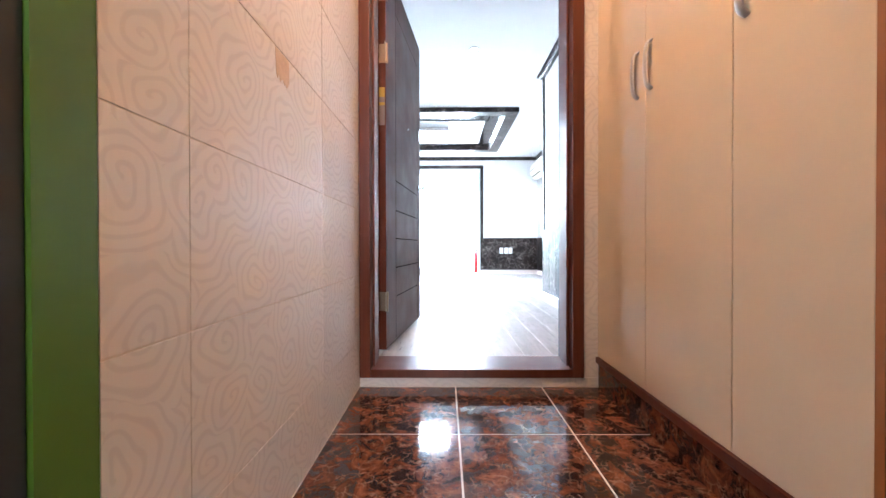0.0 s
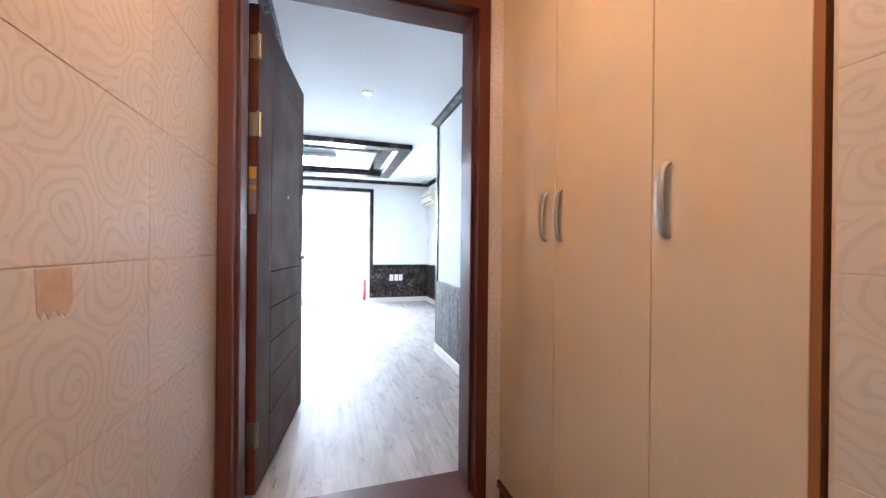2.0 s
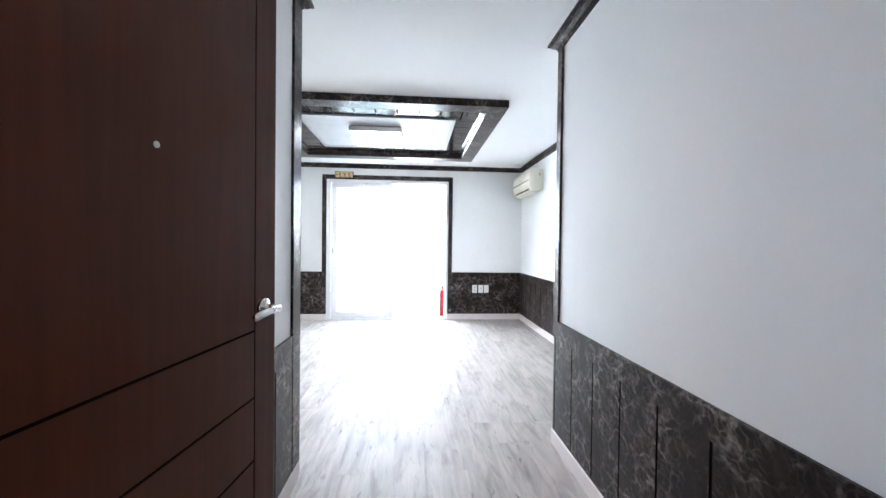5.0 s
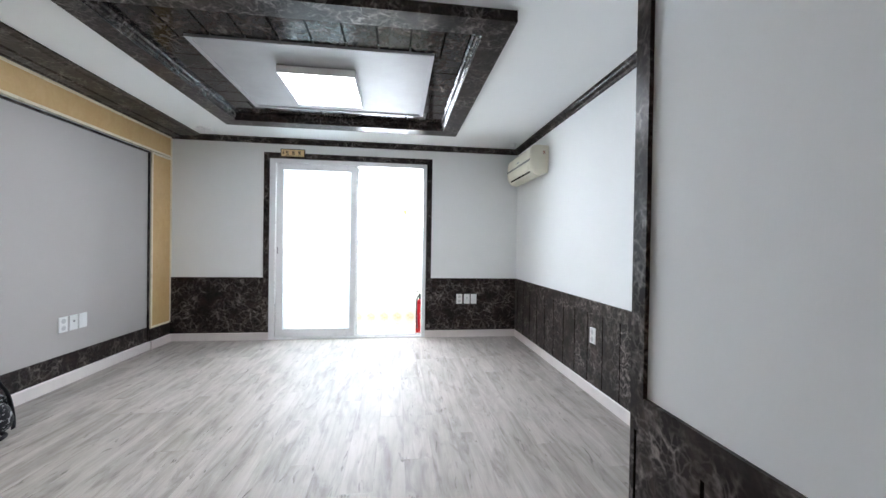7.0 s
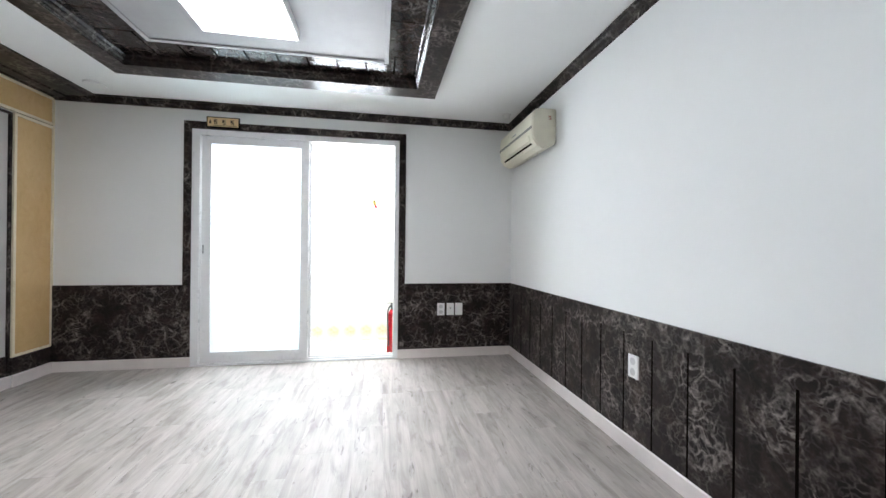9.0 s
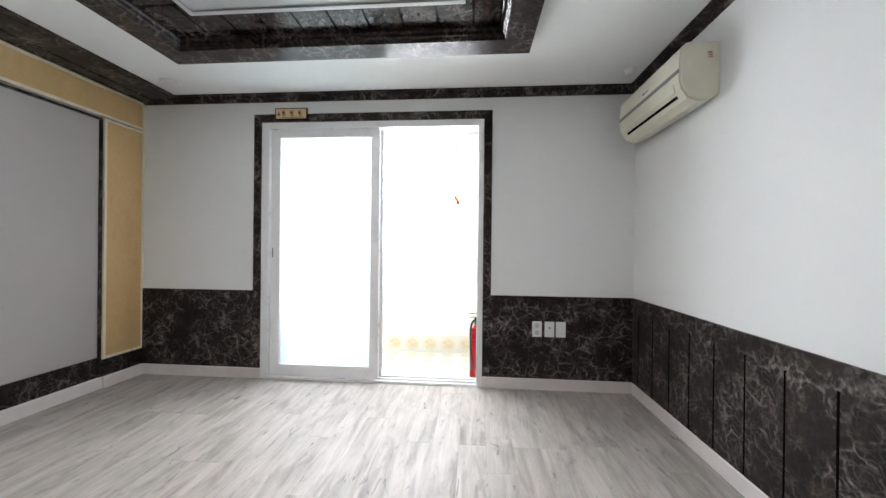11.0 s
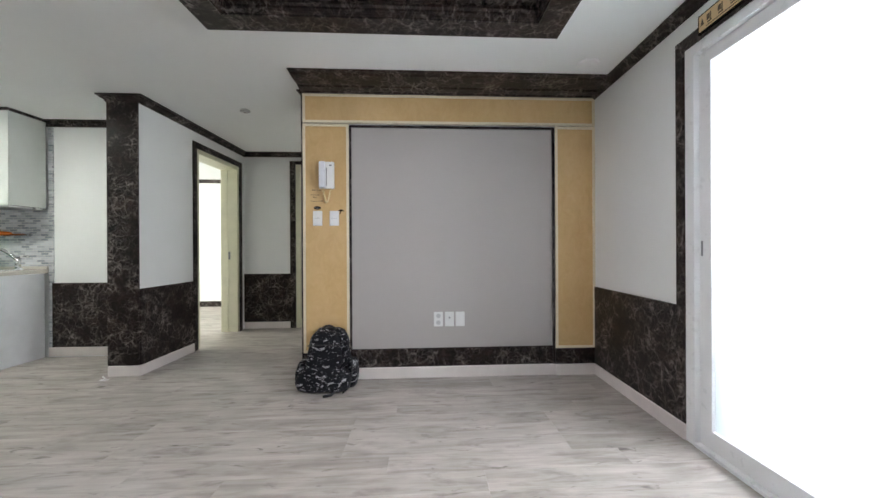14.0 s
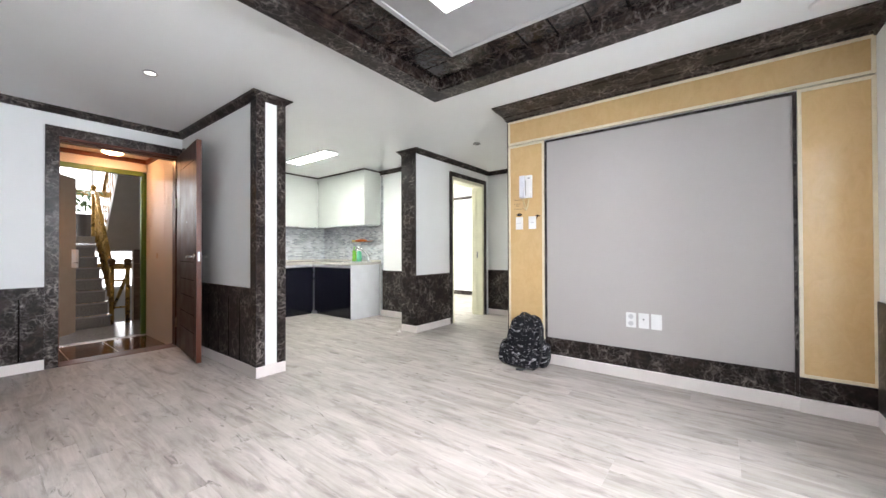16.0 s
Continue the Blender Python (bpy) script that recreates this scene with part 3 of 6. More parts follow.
while px < IX1 - c - 0.01:
    qx = min(px + 0.2, IX1 - c)
    box(bm, px + 0.006, qx - 0.006, IY0 + c, WY0 + 0.03, 2.402, 2.425)
    box(bm, px + 0.006, qx - 0.006, WY1 - 0.03, IY1 - c, 2.402, 2.425)
    px = qx
py = WY0 + 0.03
while py < WY1 - 0.04:
    qy = min(py + 0.2, WY1 - 0.03)
    box(bm, IX0 + c, WX0 + 0.03, py + 0.006, qy - 0.006, 2.402, 2.425)
    box(bm, WX1 - 0.03, IX1 - c, py + 0.006, qy - 0.006, 2.402, 2.425)
    py = qy
part("tray_boards", bm, GLOSS_MARBLE, tray)
part("tray_backing", boxes((IX0, IX1, IY0, IY1, 2.43, 2.45)), GROOVE, tray)
# white panel and rim: shade put into the base colour to hold brightness down
PANEL = plain("shaded_panel_paper", (0.34, 0.335, 0.34), 0.5)
wp = part("white_panel", boxes((WX0, WX1, WY0, WY1, 2.392, 2.429)), PANEL, tray, "white papered centre panel with shade put into its colour")
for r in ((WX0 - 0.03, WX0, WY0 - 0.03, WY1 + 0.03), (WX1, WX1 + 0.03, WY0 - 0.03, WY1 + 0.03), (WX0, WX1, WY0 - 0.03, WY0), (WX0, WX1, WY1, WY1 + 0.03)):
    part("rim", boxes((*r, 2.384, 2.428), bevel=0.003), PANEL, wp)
# ---- television wall ----
tvw = structure("feature_wall", boxes((LEFT - 0.04, LEFT - 0.02, 4.94, 6.632, 0.244, 2.085)), GREY_PANEL, "warm grey fabric panel framed by honey veneer boards", "wall panel")
part("lower_strip", boxes((LEFT - 0.04, LEFT - 0.014, 4.925, 6.65, 0.09, 0.244)), MARBLE, tvw)
part("edge_strip", boxes((LEFT - 0.04, LEFT - 0.006, 4.922, 4.94, 0.244, 2.085), (LEFT - 0.04, LEFT - 0.006, 6.632, 6.652, 0.09, 2.085), (LEFT - 0.04, LEFT - 0.006, 4.922, 6.652, 2.085, 2.103)), MARBLE, tvw)
part("lower_strip", boxes((LEFT - 0.04, LEFT + 0.002, 6.652, FAR, 0.09, 0.222)), MARBLE, tvw)
part("lower_strip", boxes((LEFT - 0.04, LEFT + 0.002, TV0, 4.922, 0.09, 0.222)), MARBLE, tvw)
for nm, y0, y1, z0, z1 in (("top_board", TV0, FAR - 0.002, 2.116, 2.352), ("side_board", TV0, 4.922, 0.226, 2.106), ("side_board", 6.654, FAR - 0.002, 0.226, 2.106)):
    bd = part(nm, boxes((LEFT - 0.04, LEFT, y0 + 0.018, y1 - 0.018, z0 + 0.018, z1 - 0.018)), BIRCH, tvw, "honey coloured bird's-eye veneer board")
    e = 0.02
    part("cream_edging", boxes((LEFT - 0.04, LEFT + 0.007, y0, y0 + e, z0, z1), (LEFT - 0.04, LEFT + 0.007, y1 - e, y1, z0, z1), (LEFT - 0.04, LEFT + 0.007, y0 + e, y1 - e, z0, z0 + e), (LEFT - 0.04, LEFT + 0.007, y0 + e, y1 - e, z1 - e, z1)), CREAM, bd)
baseboard("y", LEFT - 0.014, 1, 4.922, 6.652)
baseboard("y", LEFT + 0.004, 1, 6.652, FAR, 0, -1)
baseboard("y", LEFT + 0.004, 1, TV0, 4.922, 1, 0)
crown("y", LEFT - 0.03, 1, TV0 - 0.005, FAR, 0, 0, [(0, 2.352), (0.05, 2.354), (0.06, 2.362), (0.13, 2.366), (0.145, 2.375), (0.30, 2.381), (0.325, 2.386), (0.36, 2.389), (0.36, 2.402), (0, 2.402)])
strip("x", TV0, -1, LEFT - 0.19, LEFT + 0.006, 0.09, 2.3415, 0.012)

# ---- balcony sliding door ----
sd = structure("door_balcony", boxes((-0.965, 0.80, 6.995, 7.16, 2.115, 2.2)), PVC, "white plastic sliding balcony door, one half open", "door")
for x0, x1 in ((-1.07, -0.965), (0.80, 0.885)):
    part("jamb", boxes((x0, x1, 6.995, 7.16, 0.0, 2.2)), PVC, sd)
sill = part("sill", boxes((-0.965, 0.80, 6.99, 7.16, -0.06, 0.018)), PVC, sd)
for y0 in (7.025, 7.09):
    part("track", boxes((-0.965, 0.80, y0, y0 + 0.007, 0.018, 0.03)), PVC, sill)
FROST, n_, l_, b_ = base_mat("frosted_glass", (0.72, 0.76, 0.76), 0.3)
tr_ = n_.new("ShaderNodeBsdfTranslucent")
tr_.inputs[0].default_value = (0.66, 0.70, 0.70, 1)
ms_ = n_.new("ShaderNodeMixShader")
ms_.inputs[0].default_value = 0.75
l_.new(b_.outputs[0], ms_.inputs[1])
l_.new(tr_.outputs[0], ms_.inputs[2])
l_.new(ms_.outputs[0], n_["Material Output"].inputs[0])
for x0, x1, y0 in ((-0.958, -0.02, 7.022), (-0.94, -0.002, 7.088)):
    s = part("sash", boxes((x0, x0 + 0.078, y0, y0 + 0.045, 0.03, 2.113), (x1 - 0.07, x1, y0, y0 + 0.045, 0.03, 2.113), (x0 + 0.078, x1 - 0.07, y0, y0 + 0.045, 0.03, 0.118), (x0 + 0.078, x1 - 0.07, y0, y0 + 0.045, 2.045, 2.113)), PVC, sd, "white plastic sash frame")
    gl = part("pane", boxes((x0 + 0.078, x1 - 0.07, y0 + 0.018, y0 + 0.026, 0.118, 2.045)), FROST, s, "frosted glass pane")
    gl.visible_shadow = False
    part("pull", boxes((x0 + 0.012, x0 + 0.022, y0 - 0.004, y0, 1.03, 1.11), bevel=0.001), plain("grey_pull", (0.25, 0.25, 0.26), 0.4), s, "grey recessed pull")

# balcony window
bw = structure("window_1", boxes((-2.0, 0.76, BY + 0.03, BY + 0.11, 1.15, 1.22), (-2.0, 0.76, BY + 0.03, BY + 0.11, 2.2, 2.27), (-2.0, -1.93, BY + 0.03, BY + 0.11, 1.22, 2.2), (0.69, 0.76, BY + 0.03, BY + 0.11, 1.22, 2.2), (-0.66, -0.58, BY + 0.04, BY + 0.1, 1.22, 2.2)), PVC, "wide white plastic balcony window full of daylight", "window")
part("window_sill", boxes((-2.0, 0.78, BY - 0.03, BY + 0.03, 1.125, 1.15), bevel=0.003), PVC, bw)
GLASS, n_, l_, b_ = base_mat("window_glass", (1, 1, 1), 0.02)
b_.inputs["Transmission Weight"].default_value = 1.0
b_.inputs["IOR"].default_value = 1.45
for x0, x1 in ((-1.93, -0.66), (-0.58, 0.69)):
    p = part("pane", boxes((x0, x1, BY + 0.066, BY + 0.072, 1.22, 2.2)), GLASS, bw)
    p.visible_shadow = False

# ---- inner entrance door ----
fr = structure("door_frame_entrance", boxes((VL + 0.003, -0.222, ENT0 - 0.022, 1.39, -0.035, 2.165), (0.712, 0.765, ENT0 - 0.022, 1.39, -0.035, 2.165), (-0.222, 0.712, ENT0 - 0.022, 1.39, 2.115, 2.165),
                                             (-0.222, 0.712, ENT0 - 0.022, 1.40, -0.035, 0.004), (0.70, 0.712, 1.24, 1.335, 0.004, 2.115), (-0.222, -0.21, 1.24, 1.335, 0.004, 2.115), (-0.258, -0.224, 1.39, 1.418, 0.004, 2.115), (-0.21, 0.70, 1.24, 1.335, 2.103, 2.115), bevel=0.003), FRAME_BROWN, "reddish dark brown film-wrapped door frame with raised sill", "door frame")
part("strike_plate", boxes((0.7085, 0.7110, 1.35, 1.374, 0.975, 1.035), bevel=0.001), plain("dark_strike_steel", (0.04, 0.038, 0.036), 0.35, 0.6, bumpy=0), fr, "dark steel strike plate")
strip("x", ENT1, 1, 0.712, 0.80, 0.0, 2.225, 0.016)
strip("x", ENT1, 1, PAR1, 0.712, 2.14, 2.225, 0.016)
strip("y", PAR1, 1, 1.4185, 1.475, 0.0, 2.225, 0.015)

HX, HY = -0.189, 1.452
ang = math.atan2(2.372 - HY, -0.075 - HX)
leaf_m = Matrix.Translation((HX, HY, 0)) @ Matrix.Rotation(ang, 4, "Z")
LW, L0, L1, LT = 0.93, 0.022, 2.112, 0.042


def local(bm, m):
    bmesh.ops.transform(bm, matrix=m, verts=bm.verts[:])
    return bm


door = tagged(new("entrance_door"), "dark brown grooved panel door standing wide open", "door")
door.matrix_world = leaf_m
core = part("leaf_core", boxes((0.004, LW - 0.004, 0.0012, LT - 0.0012, L0 + 0.002, L1 - 0.002)), GROOVE, door)
g = 0.003
us = [0.0, 0.20, 0.83, LW]
hz = [L0, 0.28, 0.45, 0.62, 0.785, 0.96, 1.935, L1]
fields = [(0, 1, L0, L1), (2, 3, L0, L1)] + [(1, 2, a, b) for a, b in zip(hz, hz[1:])]
for i, j, a, b in fields:
    u0, u1 = us[i] + (g if i else 0), us[j] - (g if j < 3 else 0)
    z0, z1 = a + (g if a > L0 else 0), b - (g if b < L1 else 0)
    for v0, v1 in ((0.0, 0.0045), (LT - 0.0045, LT)):
        bm = boxes((u0, u1, v0, v1, z0, z1), bevel=0.0012)
        part("panel", bm, DOOR_BROWN, door)
part("hinge_edge", boxes((-0.002, 0.004, 0, LT, L0, L1), (LW - 0.004, LW + 0.001, 0, LT, L0, L1), (0, LW, 0, LT, L1 - 0.002, L1 + 0.001)), FRAME_BROWN, door, "reddish brown edge band")
for z in (0.28, 1.60, 1.93):
    bm = boxes((-0.004, -0.0015, 0.002, 0.038, z - 0.05, z + 0.05), (-0.03, -0.002, -0.004, -0.001, z - 0.05, z + 0.05))
    cyl(bm, (-0.004, -0.006, z - 0.052), (-0.004, -0.006, z + 0.052), 0.007, seg=12)
    part("hinge", bm, plain("brass_hinge", (0.34, 0.25, 0.17), 0.4, 1.0, bumpy=0), door, "brass butt hinge")
st = part("sticker", boxes((-0.0035, -0.0022, 0.006, 0.036, 1.22, 1.42)), plain("sticker_clear", (0.2, 0.15, 0.13), 0.35), door, "maker's sticker with a yellow head")
part("sticker_head", boxes((-0.0045, -0.0034, 0.006, 0.036, 1.37, 1.42), (-0.0045, -0.0034, 0.006, 0.036, 1.325, 1.34)), plain("sticker_yellow", (0.42, 0.26, 0.03), 0.4), st)
for side in (-1, 1):
    v = 0.0 if side < 0 else LT
    bm = bmesh.new()
    cyl(bm, (LW - 0.065, v, 1.015), (LW - 0.065, v + side * 0.010, 1.015), 0.026, seg=24)
    cyl(bm, (LW - 0.065, v, 1.015), (LW - 0.065, v + side * 0.048, 1.015), 0.010, seg=14)
    tube(bm, [(LW - 0.065, v + side * 0.046, 1.015), (LW - 0.10, v + side * 0.05, 1.017), (LW - 0.14, v + side * 0.049, 1.015), (LW - 0.175, v + side * 0.045, 1.010)], 0.009, 10)
    part("lever_handle", bm, CHROME, door, "satin chrome lever handle", True)
part("latch_plate", boxes((LW + 0.001, LW + 0.003, 0.012, 0.030, 0.97, 1.06)), SATIN, door)
bm = bmesh.new()
cyl(bm, (0.52, -0.001, 1.36), (0.52, -0.003, 1.36), 0.006)
part("peephole", bm, CHROME, door)

# ---- vestibule ----
rows_z = [VZ] + [0.135 + 0.305 * k for k in range(8)] + [2.324]
tile_wall = bpy.data.objects["wall_vestibule_west"]
tile_east = bpy.data.objects["wall_vestibule_east"]


def wall_tile(parent, axis, plane, sign, a0, a1, z0, z1, th=0.008, material=None):
    j = 0.0012
    bm = boxes(run(axis, plane, sign, a0 + j, a1 - j, z0 + j, z1 - j, 0, th), bevel=0.0012)
    return part("tile", bm, material or SWIRL, parent)


for z0, z1 in zip(rows_z, rows_z[1:]):
    for a0, a1 in ((-0.068, 0.083), (0.083, 0.70), (0.70, ENT0 - 0.001)):
        wall_tile(tile_wall, "y", VL - 0.008, 1, a0, a1, z0, z1)
    wall_tile(tile_east, "y", VR + 0.008, -1, -0.0235, 0.085, z0, z1)
    wall_tile(bpy.data.objects["wall_entrance"], "x", ENT0, -1, 0.765, VR + 0.02, z0, z1)
part("grout", boxes((0.766, VR + 0.018, ENT0 - 0.0066, ENT0, VZ, 2.324)), GROUT, bpy.data.objects["wall_entrance"], "cream grout behind the tiles")
wall_tile(bpy.data.objects["wall_entrance"], "x", ENT0, -1, VL, 0.765, 2.165, 2.324)
wall_tile(tile_wall, "x", -0.04, 1, VL, VR, 2.16, 2.324)
for a0, a1 in ((VL, 0.17), (0.17, 0.57), (0.57, VR)):
    part("tile", boxes((a0 + 0.001, a1 - 0.001, ENT0 - 0.012, ENT0 - 0.003, VZ + 0.002, -0.036), bevel=0.001), SWIRL, bpy.data.objects["floor_vestibule"])

vf = bpy.data.objects["floor_vestibule"]
for x0, x1 in ((VL, 0.172), (0.172, 0.572), (0.572, VR + 0.06)):
    for y0, y1 in ((-0.13, -0.05), (-0.05, 0.365), (0.365, 0.775), (0.775, ENT0 - 0.012)):
        part("tile", boxes((x0 + 0.003, x1 - 0.003, y0 + 0.003, y1 - 0.003, VZ - 0.012, VZ), bevel=0.0008), BTILE, vf)

bm = bmesh.new()
top_row = [(0.373 + 0.0075 * k, 1.047) for k in range(11)]
low_row = [(0.378 + 0.0072 * k, 1.047 - (0.062, 0.07, 0.058, 0.073, 0.066, 0.06, 0.072, 0.068, 0.074, 0.066, 0.055)[k]) for k in range(11)]
ring = top_row + low_row[::-1]
fa_, fb_ = ([bm.verts.new((VL + d, y, z)) for y, z in ring] for d in (0.0, 0.0006))
for i in range(10):
    for vs, flip in ((fa_, 1), (fb_, 0)):
        q = (vs[i], vs[i + 1], vs[20 - i], vs[21 - i])
        bm.faces.new(q[::-1] if flip else q)
for i in range(22):
    j = (i + 1) % 22
    bm.faces.new((fa_[i], fa_[j], fb_[j], fb_[i]))
bmesh.ops.recalc_face_normals(bm, faces=bm.faces)
tagged(part("adhesive_residue", bm, plain("tan_adhesive", (0.56, 0.40, 0.26), 0.6, vary=0.12, scale=60)), "ragged patch of dried tan adhesive on a cream tile", "stain")

cab = tagged(new("shoe_cabinet"), "tall glossy cream shoe cabinet with three doors", "cabinet")
cab.location = (1.0, 0.65, VZ)
CAB0, CAB1 = 0.112, ENT0 - 0.012
ORANGE_EDGE = plain("orange_brown_edge", (0.30, 0.12, 0.04), 0.35)
under(cab, part("body", boxes((VR + 0.02, 1.17, CAB0, CAB1, 0.062, 2.39)), GLOSS_CREAM))
under(cab, part("side_edge", boxes((VR - 0.002, VR + 0.03, CAB0 - 0.014, CAB0, 0.0, 2.395)), ORANGE_EDGE, None, "orange-brown edge board"))
for k in range(3):
    under(cab, wall_tile(None, "y", VR + 0.011, -1, (CAB0, 0.365, 0.775)[k], (0.365, 0.775, CAB1)[k], VZ, 0.035, 0.008, BTILE)).name = "plinth_tile"
under(cab, part("plinth", boxes((VR + 0.0096, 1.17, CAB0, CAB1, VZ, 0.062)), GROUT))
under(cab, part("bottom_rail", boxes((VR - 0.010, VR + 0.0095, CAB0 - 0.014, CAB1, 0.034, 0.062), bevel=0.002), FRAME_BROWN, None, "dark brown bottom rail"))
for y0, y1, hy in ((CAB0, 0.411, 0.371), (0.411, 0.798, 0.765), (0.798, CAB1, 0.851)):
    d = under(cab, part("door", boxes((VR, VR + 0.018, y0 + 0.0015, y1 - 0.0015, 0.064, 2.318), bevel=0.0018), GLOSS_CREAM))
    pts = [(VR + 0.002, hy, 1.112), (VR - 0.014, hy, 1.124), (VR - 0.021, hy, 1.160), (VR - 0.0225, hy, 1.195), (VR - 0.021, hy, 1.230), (VR - 0.014, hy, 1.266), (VR + 0.002, hy, 1.278)]
    bm = bmesh.new()
    tube(bm, pts, 0.011, 14, 0.45)
    h = part("handle", bm, SATIN, None, "satin bow handle", True)
    h.parent = d
structure("trim", boxes((VL, VR, -0.03, -0.005, 2.268, 2.323), (VL, VL + 0.025, -0.005, 1.185, 2.268, 2.323), (VL, VR, 1.185, 1.20, 2.268, 2.323)), FRAME_BROWN, "dark brown crown strip of the vestibule", "trim")

vlamp = tagged(new("ceiling_lamp"), "round flush sensor lamp glowing warm orange", "ceiling lamp")
vlamp.location = (0.15, 0.34, 2.325)
bm = bmesh.new()
cyl(bm, (0, 0, -0.03), (0, 0, 0), 0.11, 0.12, 32)
part("base", bm, plain("lamp_base", (0.6, 0.5, 0.4), 0.4), vlamp)
bm = bmesh.new()
bmesh.ops.create_uvsphere(bm, u_segments=28, v_segments=12, radius=0.1, matrix=Matrix.Translation((0, 0, -0.03)) @ Matrix.Diagonal((1, 1, 0.42, 1)))
part("shade", bm, glow("warm_lamp_glass", (1.0, 0.51, 0.225), 48), vlamp, "glowing opal shade", True)

# green outer door frame and outer door
gf = structure("door_frame_outer", boxes((VL - 0.030, VL + 0.045, -0.175, -0.115, -0.3, 2.16), (VL - 0.09, VL - 0.004, -0.1145, -0.067, -0.3, 2.16), (VR - 0.014, VR + 0.075, -0.085, -0.0235, -0.3, 2.16), (VL + 0.045, VR - 0.014, -0.10, -0.042, 2.10, 2.16)), GREEN, "green painted steel outer door frame", "door frame")
part("gasket", boxes((VL - 0.030, VL + 0.040, -0.21, -0.176, -0.26, 2.16)), plain("rubber_gasket", (0.02, 0.022, 0.022), 0.5), gf, "black rubber gasket")
part("gasket", boxes((VR - 0.006, VR + 0.075, -0.092, -0.0855, -0.26, 2.16)), bpy.data.materials["rubber_gasket"], gf, "black rubber gasket")
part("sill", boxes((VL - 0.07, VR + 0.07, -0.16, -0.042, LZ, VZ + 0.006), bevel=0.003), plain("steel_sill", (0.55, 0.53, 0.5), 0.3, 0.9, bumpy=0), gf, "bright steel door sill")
oa = math.atan2(-0.9 + 0.14, 0.33 - 0.83)
outer = tagged(new("outer_door"), "brown steel outer door standing half open", "door")
outer.matrix_world = Matrix.Translation((0.832, -0.098, 0)) @ Matrix.Rotation(oa, 4, "Z")
part("leaf", boxes((0.0, 0.94, 0, 0.045, VZ + 0.03, 2.09), bevel=0.004), plain("brown_steel_door", (0.33, 0.265, 0.20), 0.5), outer)
bm = boxes((0.84, 0.90, -0.05, 0.0, 0.85, 1.10), bevel=0.006)
part("door_lock", bm, PLASTIC, outer, "white digital door lock")
bm = bmesh.new()
tube(bm, [(0.87, -0.05, 0.92), (0.80, -0.06, 0.92), (0.77, -0.058, 0.915)], 0.009)
part("lever_handle", bm, CHROME, outer, "", True)

# ---- stairwell ----
GRANITE = plain("grey_granite", (0.33, 0.31, 0.295), 0.18, vary=0.3, scale=40)
RISER = plain("dark_riser_stone", (0.20, 0.18, 0.165), 0.25, vary=0.3, scale=40)
BRASS = plain("gold_brass", (0.42, 0.26, 0.075), 0.28, 1.0, bumpy=0)
RH, RU, NS, SY = 0.207, 0.225, 7, -2.5
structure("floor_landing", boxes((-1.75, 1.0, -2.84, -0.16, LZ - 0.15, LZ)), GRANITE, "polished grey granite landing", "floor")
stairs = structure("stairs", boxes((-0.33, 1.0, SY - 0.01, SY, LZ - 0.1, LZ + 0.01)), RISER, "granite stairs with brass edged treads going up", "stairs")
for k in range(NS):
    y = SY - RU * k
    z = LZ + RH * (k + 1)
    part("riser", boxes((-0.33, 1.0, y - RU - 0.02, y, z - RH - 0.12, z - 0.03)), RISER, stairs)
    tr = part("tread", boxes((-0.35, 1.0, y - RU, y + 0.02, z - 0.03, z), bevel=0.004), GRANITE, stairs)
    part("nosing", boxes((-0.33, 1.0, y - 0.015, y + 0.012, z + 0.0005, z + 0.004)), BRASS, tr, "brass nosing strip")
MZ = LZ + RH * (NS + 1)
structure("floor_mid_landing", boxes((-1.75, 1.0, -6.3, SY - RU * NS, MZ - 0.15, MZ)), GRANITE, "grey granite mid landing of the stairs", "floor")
bm = bmesh.new()
y1, y0 = SY - RU * NS + 0.2, -2.2
prof = [(y1, MZ - 0.28), (y1, MZ - 0.02), (y0, MZ + 2.0), (y0, MZ + 1.72)]
va = [bm.verts.new((-1.72, y, z)) for y, z in prof]
vb = [bm.verts.new((-0.46, y, z)) for y, z in prof]
bm.faces.new(va)
bm.faces.new(vb[::-1])
for i in range(4):
    bm.faces.new((va[i], vb[i], vb[(i + 1) % 4], va[(i + 1) % 4]))
bmesh.ops.recalc_face_normals(bm, faces=bm.faces)
structure("stairs_upper_flight", bm, plain("soffit_paint", (0.62, 0.59, 0.55), 0.6), "pale plastered underside of the upper flight", "stairs")
tw = structure("wall_stair_tiled", boxes((-1.75, -0.72, -2.95, -2.83, LZ - 0.3, 1.12)), GROUT, "low stair wall clad with brown tiles", "wall")
for k in range(5):
    for q in range(3):
        part("tile", boxes((-1.75 + 0.345 * q, -1.75 + 0.342 * (q + 1), -2.83, -2.822, LZ + 0.276 * k + 0.002, LZ + 0.276 * (k + 1) - 0.002)), plain("brown_stair_tile", (0.17, 0.12, 0.09), 0.3) if k + q == 0 else bpy.data.materials["brown_stair_tile"], tw)
rail = tagged(new("stair_railing"), "golden brass stair railing with ball-topped newel posts", "railing")
rail.location = (-0.37, -2.66, LZ)
